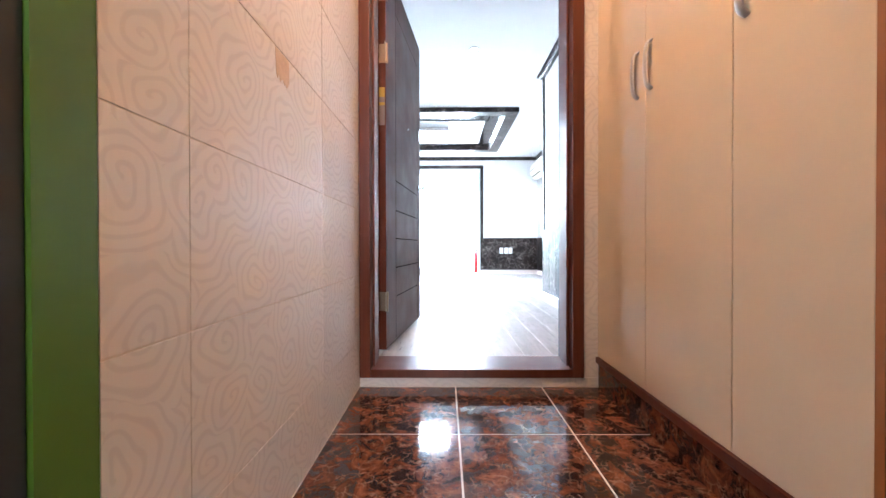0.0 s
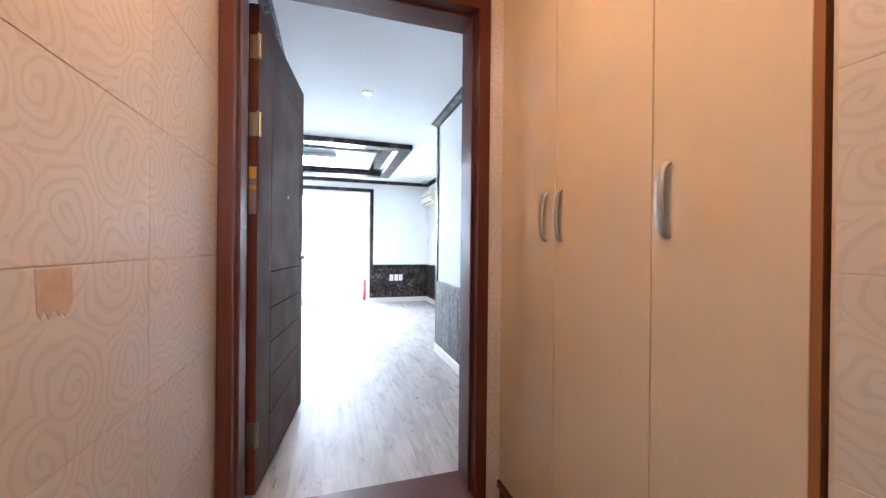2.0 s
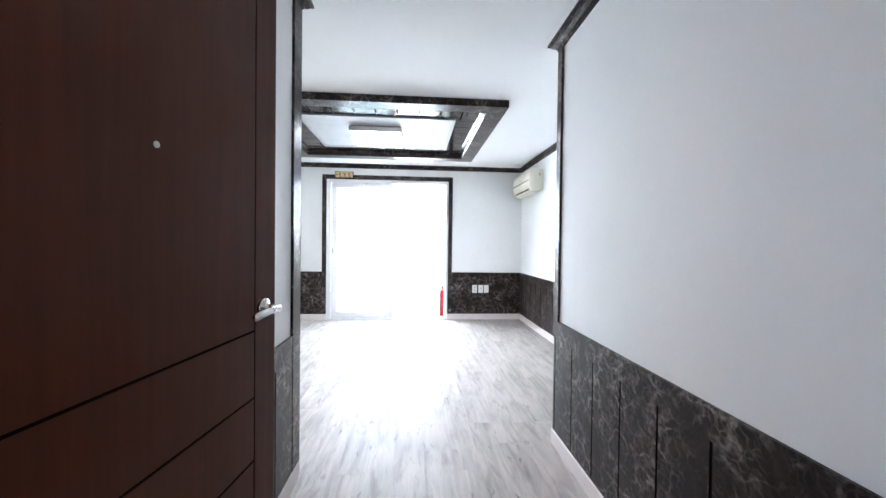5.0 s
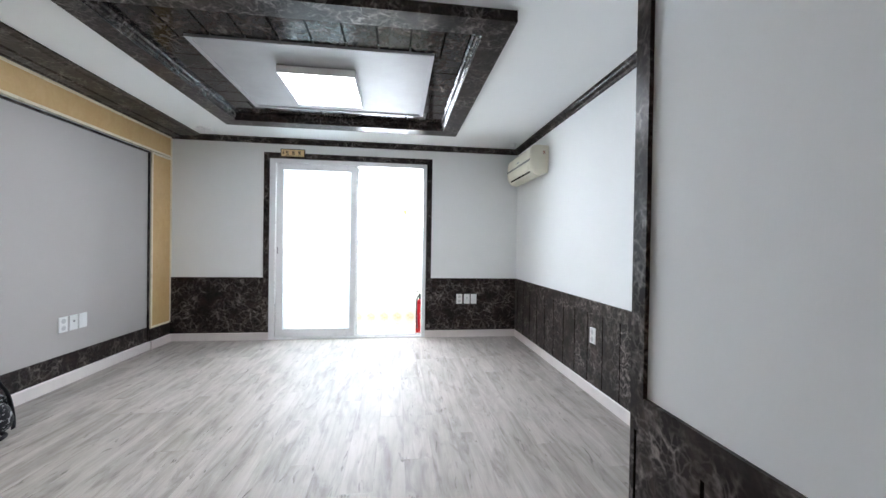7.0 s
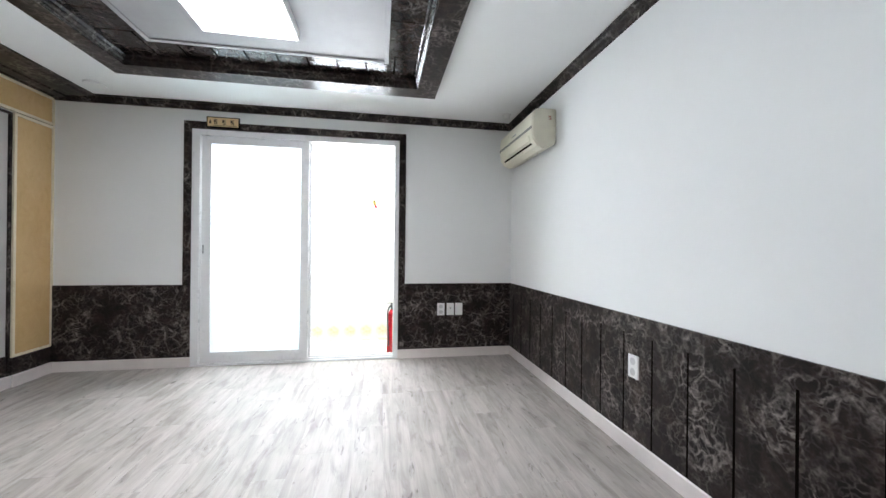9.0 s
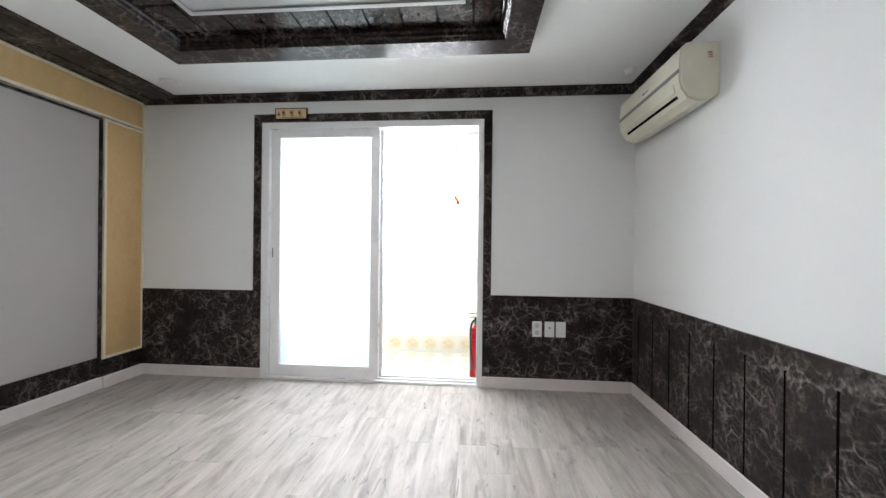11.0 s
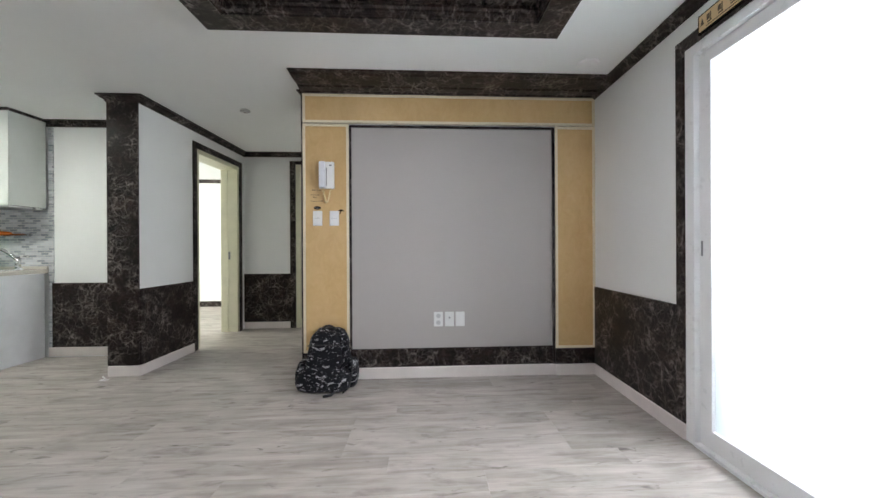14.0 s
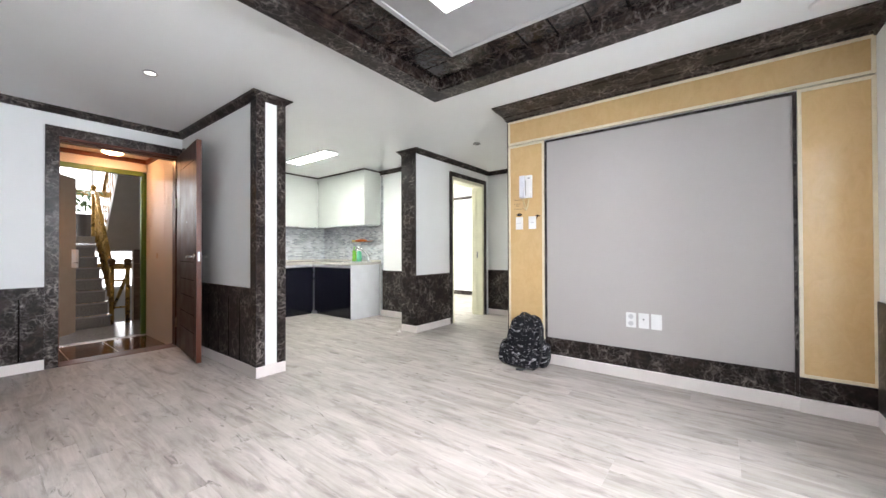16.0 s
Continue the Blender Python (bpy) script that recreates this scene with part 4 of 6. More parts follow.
for x in (-0.375, -0.60):
    bm = bmesh.new()
    cyl(bm, (x, -2.66, LZ), (x, -2.66, LZ + 1.1), 0.036, seg=18)
    p = under(rail, part("newel_post", bm, BRASS, None, "", True))
    bm = bmesh.new()
    bmesh.ops.create_uvsphere(bm, u_segments=18, v_segments=12, radius=0.06, matrix=Matrix.Translation((x, -2.66, LZ + 1.155)))
    cyl(bm, (x, -2.66, LZ + 1.08), (x, -2.66, LZ + 1.105), 0.05, seg=18)
    under(rail, part("ball_finial", bm, plain("dark_bronze", (0.18, 0.11, 0.05), 0.3, 1.0, bumpy=0) if x > -0.5 else bpy.data.materials["dark_bronze"], None, "dark bronze ball", True))
top = (-0.375, SY - RU * NS, MZ + 0.92)
bm = bmesh.new()
tube(bm, [(-0.375, -2.66, LZ + 1.0), top, (-0.375, -4.32, MZ + 0.94)], 0.036, 12, 1.0, False)
cyl(bm, (-0.375, -4.34, MZ), (-0.375, -4.34, MZ + 1.0), 0.036, seg=16)
bmesh.ops.create_uvsphere(bm, u_segments=16, v_segments=10, radius=0.055, matrix=Matrix.Translation((-0.375, -4.34, MZ + 1.05)))
under(rail, part("handrail", bm, BRASS, None, "", True))
bm = bmesh.new()
tube(bm, [(-0.60, -2.66, LZ + 0.92), (-0.60, -4.2, LZ - 0.1)], 0.03, 12)
tube(bm, [(-0.60, -2.66, LZ + 0.30), (-0.375, -2.66, LZ + 0.30)], 0.018, 10)
tube(bm, [(-0.60, -2.66, LZ + 0.80), (-0.375, -2.66, LZ + 0.80)], 0.018, 10)
under(rail, part("lower_rail", bm, BRASS, None, "", True))
bm = bmesh.new()
tube(bm, [(-0.50, -4.15, MZ + 0.95), (-0.50, -2.4, MZ + 2.9)], 0.03, 12)
for k in range(9):
    y = -4.1 + 0.19 * k
    tube(bm, [(-0.50, y, MZ + 0.05 + 1.11 * (k * 0.19)), (-0.50, y, MZ + 0.97 + 1.11 * (k * 0.19))], 0.012, 8)
under(rail, part("upper_rail", bm, BRASS, None, "", True))
for k in (0.5 * q for q in range(1, 2 * NS)):
    bm = bmesh.new()
    z = LZ + RH * (k + 1)
    y = SY - RU * (k + 0.5)
    tube(bm, [(-0.375, y, z - 0.02), (-0.375, y, z + 0.86)], 0.016, 8)
    under(rail, part("baluster", bm, BRASS, None, "", True))
# lower window's part below its crossbar is added, for brightness on the lower flight
for wi, (z0, z1, bars) in enumerate(((0.12, 1.15, ((0.62, 0.78),)), (1.6, 3.3, ((2.48, 2.62), (2.22, 2.25), (1.86, 1.90))))):
    w = structure(f"window_{wi + 2}", boxes((-2.1, 0.8, -6.37, -6.31, z0, z0 + 0.06), (-2.1, 0.8, -6.37, -6.31, z1 - 0.06, z1), (-2.1, -2.04, -6.37, -6.31, z0, z1), (0.74, 0.8, -6.37, -6.31, z0, z1), (-0.68, -0.62, -6.37, -6.31, z0, z1)), PVC, "bright stairwell window with white frame", "window")
    for b0, b1 in bars:
        part("crossbar", boxes((-2.04, 0.74, -6.345, -6.30, b0, b1), bevel=0.004), BRASS, w, "golden brown crossbar")
bm = bmesh.new()
cyl(bm, (0, 0, 0), (0, 0, 0.55), 0.14, 0.2, 20)
pot = tagged(part("potted_plant", bm, plain("dark_pot", (0.03, 0.022, 0.02), 0.35)), "tall dark pot with green plant on the stair landing", "potted plant")
pot.location = (-0.40, -5.45, MZ)
rng = random.Random(4)
bm = bmesh.new()
for k in range(70):
    a, h, r = rng.uniform(0, 6.28), rng.uniform(0.6, 1.15), rng.uniform(0.05, 0.34)
    m = Matrix.Translation((r * math.cos(a), r * math.sin(a), h)) @ Euler((rng.uniform(-1, 1), rng.uniform(-1, 1), a)).to_matrix().to_4x4() @ Matrix.Diagonal((0.085, 0.03, 0.004, 1))
    bmesh.ops.create_icosphere(bm, subdivisions=1, radius=1, matrix=m)
part("foliage", bm, plain("leaf_green", (0.06, 0.12, 0.03), 0.5), pot, "green leaves")

# ---- balcony ----
bf = bpy.data.objects["floor_balcony"]
s = 0.20
tm = None
for i in range(19):
    for j in range(5):
        if tm is None:
            bm = boxes((-s / 2 + 0.0015, s / 2 - 0.0015, -s / 2 + 0.0015, s / 2 - 0.0015, -0.006, 0), bevel=0.001)
            tm = finish(bm, "tile", BLOSSOM)
        o = new("tile", tm)
        o.parent = bf
        o.location = (-2.3 + s * i, 7.19 + s * j, -0.045)
for i in range(19):
    o = new("tile", tm)
    o.parent = bpy.data.objects["wall_balcony"]
    o.matrix_local = Matrix.Translation((-2.3 + s * i, BY - 0.007, -0.045 + s / 2)) @ Matrix.Rotation(radians(90), 4, "X")
bm = bmesh.new()
tube(bm, [(-2.3, 7.75, 2.30), (1.4, 7.75, 2.30)], 0.012, 10)
rod = tagged(part("drying_rod", bm, plain("grey_steel_rod", (0.28, 0.27, 0.25), 0.35, 0.8, bumpy=0), None, "", True), "thin grey steel clothes rod under the balcony ceiling", "clothes rod")
for x in (-2.0, 0.6):
    bm = bmesh.new()
    tube(bm, [(x, 7.75, 2.30), (x, 7.75, 2.45)], 0.008, 8)
    part("bracket", bm, PLASTIC, rod)
toy = tagged(new("hanging_ornament"), "small yellow and red paper ornament on a cord", "ornament")
toy.location = (0.59, 7.75, 2.24)
bm = boxes((-0.0015, 0.0015, -0.0015, 0.0015, -0.55, 0.05), (-0.006, 0.006, -0.004, 0.004, -0.14, -0.03))
part("cord", bm, plain("dark_cord", (0.12, 0.09, 0.07), 0.7), toy)
bm = bmesh.new()
bmesh.ops.create_uvsphere(bm, u_segments=14, v_segments=8, radius=1, matrix=Matrix.Translation((0, 0, -0.60)) @ Matrix.Diagonal((0.030, 0.012, 0.040, 1)))
part("yellow_bell", bm, plain("ornament_yellow", (0.55, 0.42, 0.12), 0.5), toy, "yellow bell", True)
bm = bmesh.new()
bmesh.ops.create_uvsphere(bm, u_segments=14, v_segments=8, radius=1, matrix=Matrix.Translation((0.018, 0, -0.652)) @ Matrix.Diagonal((0.021, 0.012, 0.026, 1)))
part("red_heart", bm, plain("ornament_red", (0.6, 0.03, 0.03), 0.5), toy, "red heart", True)

bl2 = tagged(new("balcony_lamp"), "small white dome lamp on the balcony ceiling, unlit", "ceiling lamp")
bl2.location = (0.80, 7.75, 2.45)
bm = bmesh.new()
bmesh.ops.create_uvsphere(bm, u_segments=24, v_segments=12, radius=0.085, matrix=Matrix.Translation((0, 0, -0.07)) @ Matrix.Diagonal((1, 1, 0.9, 1)))
part("globe", bm, PLASTIC, bl2, "white opal globe", True)
bm = bmesh.new()
cyl(bm, (0, 0, -0.03), (0, 0, 0), 0.07, seg=24)
part("base", bm, BALC, bl2)
ex = tagged(new("fire_extinguisher"), "red fire extinguisher standing beside the balcony door", "fire extinguisher")
ex.location = (0.805, 7.29, -0.045)
ex.scale = (1, 1, 1.07)
bm = bmesh.new()
cyl(bm, (0, 0, 0), (0, 0, 0.02), 0.058, 0.062, 28)
cyl(bm, (0, 0, 0.02), (0, 0, 0.40), 0.062, seg=28)
cyl(bm, (0, 0, 0.40), (0, 0, 0.455), 0.062, 0.026, 28)
part("cylinder", bm, plain("extinguisher_red", (0.50, 0.012, 0.018), 0.22, bumpy=0), ex, "glossy red cylinder", True)
bm = bmesh.new()
cyl(bm, (0, 0, 0.455), (0, 0, 0.52), 0.022, seg=18)
part("valve", bm, plain("black_valve", (0.02, 0.02, 0.02), 0.4), ex)
part("lever", boxes((-0.07, 0.03, -0.012, 0.012, 0.545, 0.553), (-0.06, 0.03, -0.011, 0.011, 0.515, 0.523), bevel=0.002), CHROME, ex, "steel squeeze levers")
bm = bmesh.new()
tube(bm, [(0.0, -0.015, 0.50), (-0.035, -0.05, 0.49), (-0.055, -0.055, 0.42), (-0.05, -0.055, 0.25), (-0.045, -0.052, 0.10)], 0.009, 8)
part("hose", bm, bpy.data.materials["black_valve"], ex, "black rubber hose", True)

# ---- kitchen ----
NAVY = plain("gloss_black_navy", (0.007, 0.007, 0.013), 0.10, vary=0.05, bumpy=0)
GLOSSW = plain("gloss_white_lacquer", (0.56, 0.58, 0.555), 0.10, vary=0.02, bumpy=0)
ENDP = plain("pale_grey_board", (0.74, 0.75, 0.78), 0.35)
ALU = plain("aluminium", (0.55, 0.55, 0.56), 0.3, 1.0, bumpy=0)
TOPM = plain("beige_stone_worktop", (0.56, 0.525, 0.47), 0.25, vary=0.14, scale=70)


def mosaic_mat():
    """Grey glass mosaic of short bricks."""
    m, n, l, b = base_mat("grey_mosaic", (0.4, 0.42, 0.45), 0.15)
    t = n.new("ShaderNodeNewGeometry")
    sp = n.new("ShaderNodeSeparateXYZ")
    l.new(t.outputs["Position"], sp.inputs[0])
    ad = n.new("ShaderNodeMath")
    l.new(sp.outputs[0], ad.inputs[0])
    l.new(sp.outputs[1], ad.inputs[1])
    cb = n.new("ShaderNodeCombineXYZ")
    l.new(ad.outputs[0], cb.inputs[0])
    l.new(sp.outputs[2], cb.inputs[1])
    br = n.new("ShaderNodeTexBrick")
    br.inputs["Scale"].default_value = 1.0
    br.inputs["Brick Width"].default_value, br.inputs["Row Height"].default_value = 0.075, 0.024
    br.inputs["Mortar Size"].default_value = 0.0025
    br.inputs["Color1"].default_value, br.inputs["Color2"].default_value = (0.27, 0.29, 0.33, 1), (0.62, 0.64, 0.68, 1)
    br.inputs["Mortar"].default_value = (0.6, 0.6, 0.6, 1)
    l.new(cb.outputs[0], br.inputs["Vector"])
    l.new(br.outputs["Color"], b.inputs["Base Color"])
    bump(n, l, b, br.outputs["Fac"], -0.3, 0.001)
    return m


MOSAIC = mosaic_mat()
bs = structure("backsplash", boxes((KX, KX + 0.008, KY, 1.72, 0.88, 1.52), (KX, KX + 0.009, 1.715, 1.765, 0.0, 2.33), (KX + 0.008, PAR0, KY, KY + 0.008, 0.88, 1.52)), MOSAIC, "grey glass mosaic splashback", "splashback")


def lower_unit(axis, plane, sign, a0, a1, doors, end=False):
    """A base unit, its front looking to sign off plane; dark gloss doors under an aluminium grip rail."""
    mid = (a0 + a1) / 2
    u = tagged(new("base_cabinet"), "base cabinet with glossy blue-black doors and aluminium grip rail", "cabinet", "kitchen base units")
    u.location = (mid, plane, 0) if axis == "x" else (plane, mid, 0)
    back = -0.575
    under(u, part("body", boxes(run(axis, plane, sign, a0, a1, 0.06, 0.846, -0.018, back)), ENDP))
    under(u, part("plinth", boxes(run(axis, plane, sign, a0, a1, 0.0, 0.06, -0.05, back)), NAVY))
    under(u, part("grip_rail", boxes(run(axis, plane, sign, a0, a1, 0.80, 0.815, 0, -0.018), run(axis, plane, sign, a0, a1, 0.832, 0.846, 0.002, -0.018)), ALU))
    w = (a1 - a0) / doors
    for k in range(doors):
        under(u, part("door", boxes(run(axis, plane, sign, a0 + w * k + 0.0015, a0 + w * (k + 1) - 0.0015, 0.062, 0.798, 0, -0.017), bevel=0.0015), NAVY))
    if end:
        under(u, part("end_panel", boxes(run(axis, plane, sign, a1, a1 + 0.016, 0.0, 0.846, 0.002, back)), ENDP, None, "pale grey end panel"))
    return u


FX, FY = -2.375, 0.71
lower_unit("y", FX, 1, FY + 0.016, 1.70, 1, True)
lower_unit("x", FY, 1, FX + 0.016, -1.745, 1)
lower_unit("x", FY, 1, -1.743, -1.143, 1)
lower_unit("x", FY, 1, -1.141, PAR0 - 0.003, 1)
cp = tagged(part("corner_post", boxes((FX - 0.575, FX + 0.014, KY + 0.02, FY + 0.014, 0.0, 0.846)), ALU), "narrow aluminium corner filler between base cabinets", "cabinet filler")
wt = tagged(part("worktop", boxes((KX + 0.01, FX + 0.012, KY + 0.01, 1.718, 0.848, 0.888), (FX + 0.012, PAR0 - 0.002, KY + 0.01, FY + 0.012, 0.848, 0.888), bevel=0.004), TOPM), "beige speckled stone worktop round the corner", "worktop")
part("upstand", boxes((KX + 0.01, KX + 0.024, KY + 0.024, 1.716, 0.888, 0.918), (KX + 0.024, PAR0 - 0.002, KY + 0.01, KY + 0.024, 0.888, 0.918)), TOPM, wt)
sink = tagged(part("sink", boxes((-2.84, -2.46, 0.95, 1.62, 0.889, 0.893), bevel=0.001), ALU), "stainless steel sink set in the worktop", "sink")
# no hollow here: a darker flat plate carries the basin's shade
part("basin", boxes((-2.80, -2.50, 1.0, 1.57, 0.894, 0.896)), plain("sink_shadow_steel", (0.2, 0.2, 0.2), 0.3, 1.0, bumpy=0), sink, "flat plate with the basin's shade put into its colour")


def upper_unit(axis, plane, sign, a0, a1, doors, end=False):
    mid = (a0 + a1) / 2
    u = tagged(new("wall_cabinet"), "glossy white wall cabinet above the splashback", "cabinet", "kitchen wall units")
    u.location = (mid, plane, 1.5) if axis == "x" else (plane, mid, 1.5)
    under(u, part("body", boxes(run(axis, plane, sign, a0, a1, 1.502, 2.372, -0.019, -0.335)), GLOSSW))
    w = (a1 - a0) / doors
    for k in range(doors):
        under(u, part("door", boxes(run(axis, plane, sign, a0 + w * k + 0.001, a0 + w * (k + 1) - 0.001, 1.498, 2.372, 0, -0.018), bevel=0.0015), GLOSSW))
    under(u, part("bottom_rail", boxes(run(axis, plane, sign, a0, a1, 1.482, 1.497, -0.004, -0.30)), ALU, None, "grey underside rail"))
    return u


UX, UY = -2.632, 0.44
upper_unit("y", UX, 1, UY + 0.002, 1.72, 1)
upper_unit("x", UY, 1, UX + 0.002, -1.93, 1)
upper_unit("x", UY, 1, -1.928, -1.2, 1)
upper_unit("x", UY, 1, -1.198, PAR0 - 0.003, 1)
structure("trim", boxes((KX + 0.06, UX + 0.006, UY, 1.726, 2.374, 2.40), (UX, PAR0, KY + 0.06, UY + 0.006, 2.374, 2.40)), MARBLE, "dark filler strip above the wall cabinets", "trim")

fa = tagged(new("kitchen_faucet"), "chrome single-lever kitchen faucet by the splashback", "faucet")
fa.location = (-2.86, 1.56, 0.888)
bm = bmesh.new()
cyl(bm, (0, 0, 0), (0, 0, 0.015), 0.03, seg=20)
cyl(bm, (0, 0, 0.015), (0, 0, 0.12), 0.022, seg=20)
part("body", bm, CHROME, fa, "", True)
bm = bmesh.new()
tube(bm, [(0, 0, 0.09), (0.04, -0.05, 0.17), (0.08, -0.11, 0.215), (0.12, -0.17, 0.22), (0.14, -0.20, 0.19)], 0.016, 10)
part("spout", bm, CHROME, fa, "", True)
bm = bmesh.new()
tube(bm, [(0, 0, 0.12), (0.01, 0.05, 0.135), (0.02, 0.12, 0.13)], 0.008, 8)
part("lever", bm, CHROME, fa, "", True)
for nm, y, r, h, col, cap, lab in (("dish_soap_bottle", 1.16, 0.036, 0.23, (0.25, 0.62, 0.08), (0.2, 0.55, 0.1), "light green dish soap bottle on the worktop"), ("pump_bottle", 1.29, 0.042, 0.20, (0.12, 0.50, 0.28), (0.75, 0.78, 0.75), "teal green pump bottle on the worktop")):
    b = tagged(new(nm), lab, "bottle")
    b.location = (-2.88, y, 0.889)
    bm = bmesh.new()
    cyl(bm, (0, 0, 0), (0, 0, h * 0.8), r, r * 0.92, 20)
    cyl(bm, (0, 0, h * 0.8), (0, 0, h * 0.92), r * 0.92, r * 0.4, 20)
    part("body", bm, plain(nm + "_plastic", col, 0.2, bumpy=0), b, "", True)
    bm = bmesh.new()
    cyl(bm, (0, 0, h * 0.92), (0, 0, h * 1.12), r * 0.36, seg=14)
    if nm == "pump_bottle":
        tube(bm, [(0, 0, h * 1.1), (0, 0, h * 1.28), (0.05, 0, h * 1.27)], 0.006, 8)
    part("cap", bm, plain(nm + "_cap", cap, 0.3, bumpy=0), b)
sh = tagged(part("wall_shelf", boxes((KX + 0.009, KX + 0.11, 1.0, 1.55, 1.222, 1.228), (KX + 0.009, KX + 0.014, 1.0, 1.55, 1.222, 1.25)), CHROME), "narrow chrome wire shelf on the splashback", "shelf")
bm = bmesh.new()
bmesh.ops.create_uvsphere(bm, u_segments=18, v_segments=10, radius=1, matrix=Matrix.Translation((KX + 0.07, 1.27, 1.252)) @ Matrix.Diagonal((0.045, 0.16, 0.024, 1)))
sp = tagged(part("scrub_sponge", bm, plain("orange_sponge", (0.80, 0.20, 0.03), 0.8, bumpy=0.4), None, "", True), "orange scrub sponge lying on the shelf", "sponge")
part("tip", boxes((KX + 0.05, KX + 0.09, 1.05, 1.12, 1.232, 1.262), bevel=0.006), plain("yellow_sponge", (0.8, 0.6, 0.15), 0.8), sp, "yellow end")

# ---- lamps ----


def panel_light(name, x0, x1, y0, y1, z0, z1, label, lamp, lip=0.012):
    u = tagged(new(name), label, "ceiling light")
    u.location = ((x0 + x1) / 2, (y0 + y1) / 2, z1)
    under(u, part("housing", boxes((x0, x1, y0, y1, z0 + 0.001, z1), bevel=0.003), PLASTIC))
    under(u, part("diffuser", boxes((x0 + lip, x1 - lip, y0 + lip, y1 - lip, z0, z0 + 0.003)), lamp, None, "glowing white diffuser"))
    return u


panel_light("ceiling_light", -0.36, 0.175, 5.08, 5.66, 2.335, 2.386, "square white panel light glowing in the ceiling tray", LED)
panel_light("kitchen_light", -1.80, -1.59, 1.22, 2.18, 2.365, 2.398, "long white ceiling light glowing above the kitchen", KLED)
for k, (x, y) in enumerate(((0.395, 2.885), (-2.62, 3.85))):
    dl = tagged(new("downlight"), "small round recessed downlight with chrome ring", "downlight", "downlights")
    dl.location = (x, y, CEILING)
    bm = bmesh.new()
    bmesh.ops.create_cone(bm, cap_ends=False, segments=28, radius1=0.046, radius2=0.04, depth=0.012, matrix=Matrix.Translation((0, 0, -0.006)))
    bmesh.ops.solidify(bm, geom=bm.faces[:], thickness=0.008)
    part("ring", bm, CHROME, dl, "", True)
    bm = bmesh.new()
    cyl(bm, (0, 0, -0.007), (0, 0, -0.001), 0.037, seg=24)
    part("lens", bm, glow("downlight_lens", (1, 0.97, 0.92), 3.0 if k == 0 else 0.3) if k == 0 else plain("downlight_off", (0.25, 0.25, 0.25), 0.3), dl, "", True)

# ---- hall doorways ----
CREAMF = plain("ivory_door_film", (0.70, 0.68, 0.52), 0.5)
bdf = structure("door_frame_bedroom", boxes((-4.02, -3.975, PIL0 + 0.05, PIL1 + 0.004, 0, 2.17), (-3.165, -3.12, PIL0 + 0.05, PIL1 + 0.004, 0, 2.17), (-3.975, -3.165, PIL0 + 0.05, PIL1 + 0.004, 2.12, 2.17), (-3.985, -3.97, PIL0 + 0.10, PIL0 + 0.14, 0, 2.12)), CREAMF, "ivory door frame of the bedroom doorway", "door frame")
part("strike_plate", boxes((-3.976, -3.9735, PIL0 + 0.145, PIL0 + 0.17, 0.95, 1.05)), bpy.data.materials["grey_pull"], bdf)
strip("x", PIL1, 1, -4.085, -4.02, 0.0, 2.235)
strip("x", PIL1, 1, -3.12, -3.06, 0.0, 2.235)
strip("x", PIL1, 1, -4.02, -3.12, 2.17, 2.235)
structure("door_frame_bathroom", boxes((HALL_X - 0.15, HALL_X + 0.004, 3.785, 3.85, 0.0, 2.24), (HALL_X - 0.15, HALL_X + 0.004, 4.46, 4.525, 0.0, 2.24), (HALL_X - 0.15, HALL_X + 0.004, 3.85, 4.46, 2.18, 2.24), (HALL_X - 0.15, HALL_X + 0.01, 3.85, 4.46, 0.0, 0.12)), CREAMF, "ivory door frame of the bathroom with raised sill", "door frame")
strip("y", HALL_X, 1, 3.71, 3.785, 0.0, 2.285)
strip("y", HALL_X, 1, 3.785, 4.53, 2.24, 2.285)

# ---- bedroom seen through its doorway ----
BW = -6.2
structure("wall_bedroom_west", boxes((BW - 0.15, BW, -1.0, 1.72, -0.1, 2.7), (BW - 0.15, BW, 2.6, 3.2, -0.1, 2.7), (BW - 0.15, BW, 1.72, 2.6, -0.1, 1.24), (BW - 0.15, BW, 1.72, 2.6, 2.12, 2.7)), WHITE_PAPER, "white papered bedroom wall with a window", "wall")
structure("wall_bedroom_south", boxes((BW, KX - 0.12, -1.1, -1.0, -0.1, 2.7)), WHITE_PAPER, "white papered bedroom wall", "wall")
structure("wall_bedroom_north", boxes((BW, HALL_X - 0.15, PIL0, PIL1, -0.1, 2.7)), WHITE_PAPER, "white papered bedroom wall", "wall")
structure("wall_bedroom_east", boxes((KX - 0.24, KX - 0.12, -1.0, PIL0, -0.1, 2.7)), WHITE_PAPER, "white papered bedroom wall", "wall")
structure("floor_bedroom", boxes((BW, KX - 0.24, -1.0, PIL0, -0.012, 0.0)), PLANK, "grey laminate bedroom floor", "floor")
crown("y", BW, 1, -1.0, PIL0)
strip("y", BW, 1, -1.0, PIL0, 0.0, 0.10, 0.014)
w = structure("window_4", boxes((BW - 0.1, BW - 0.02, 1.72, 1.78, 1.24, 2.12), (BW - 0.1, BW - 0.02, 2.54, 2.6, 1.24, 2.12), (BW - 0.1, BW - 0.02, 1.78, 2.54, 1.24, 1.30), (BW - 0.1, BW - 0.02, 1.78, 2.54, 2.06, 2.12), (BW - 0.09, BW - 0.03, 2.13, 2.19, 1.30, 2.06), (BW - 0.02, BW + 0.02, 1.70, 2.62, 1.215, 1.24)), PVC, "white bedroom window full of daylight", "window")
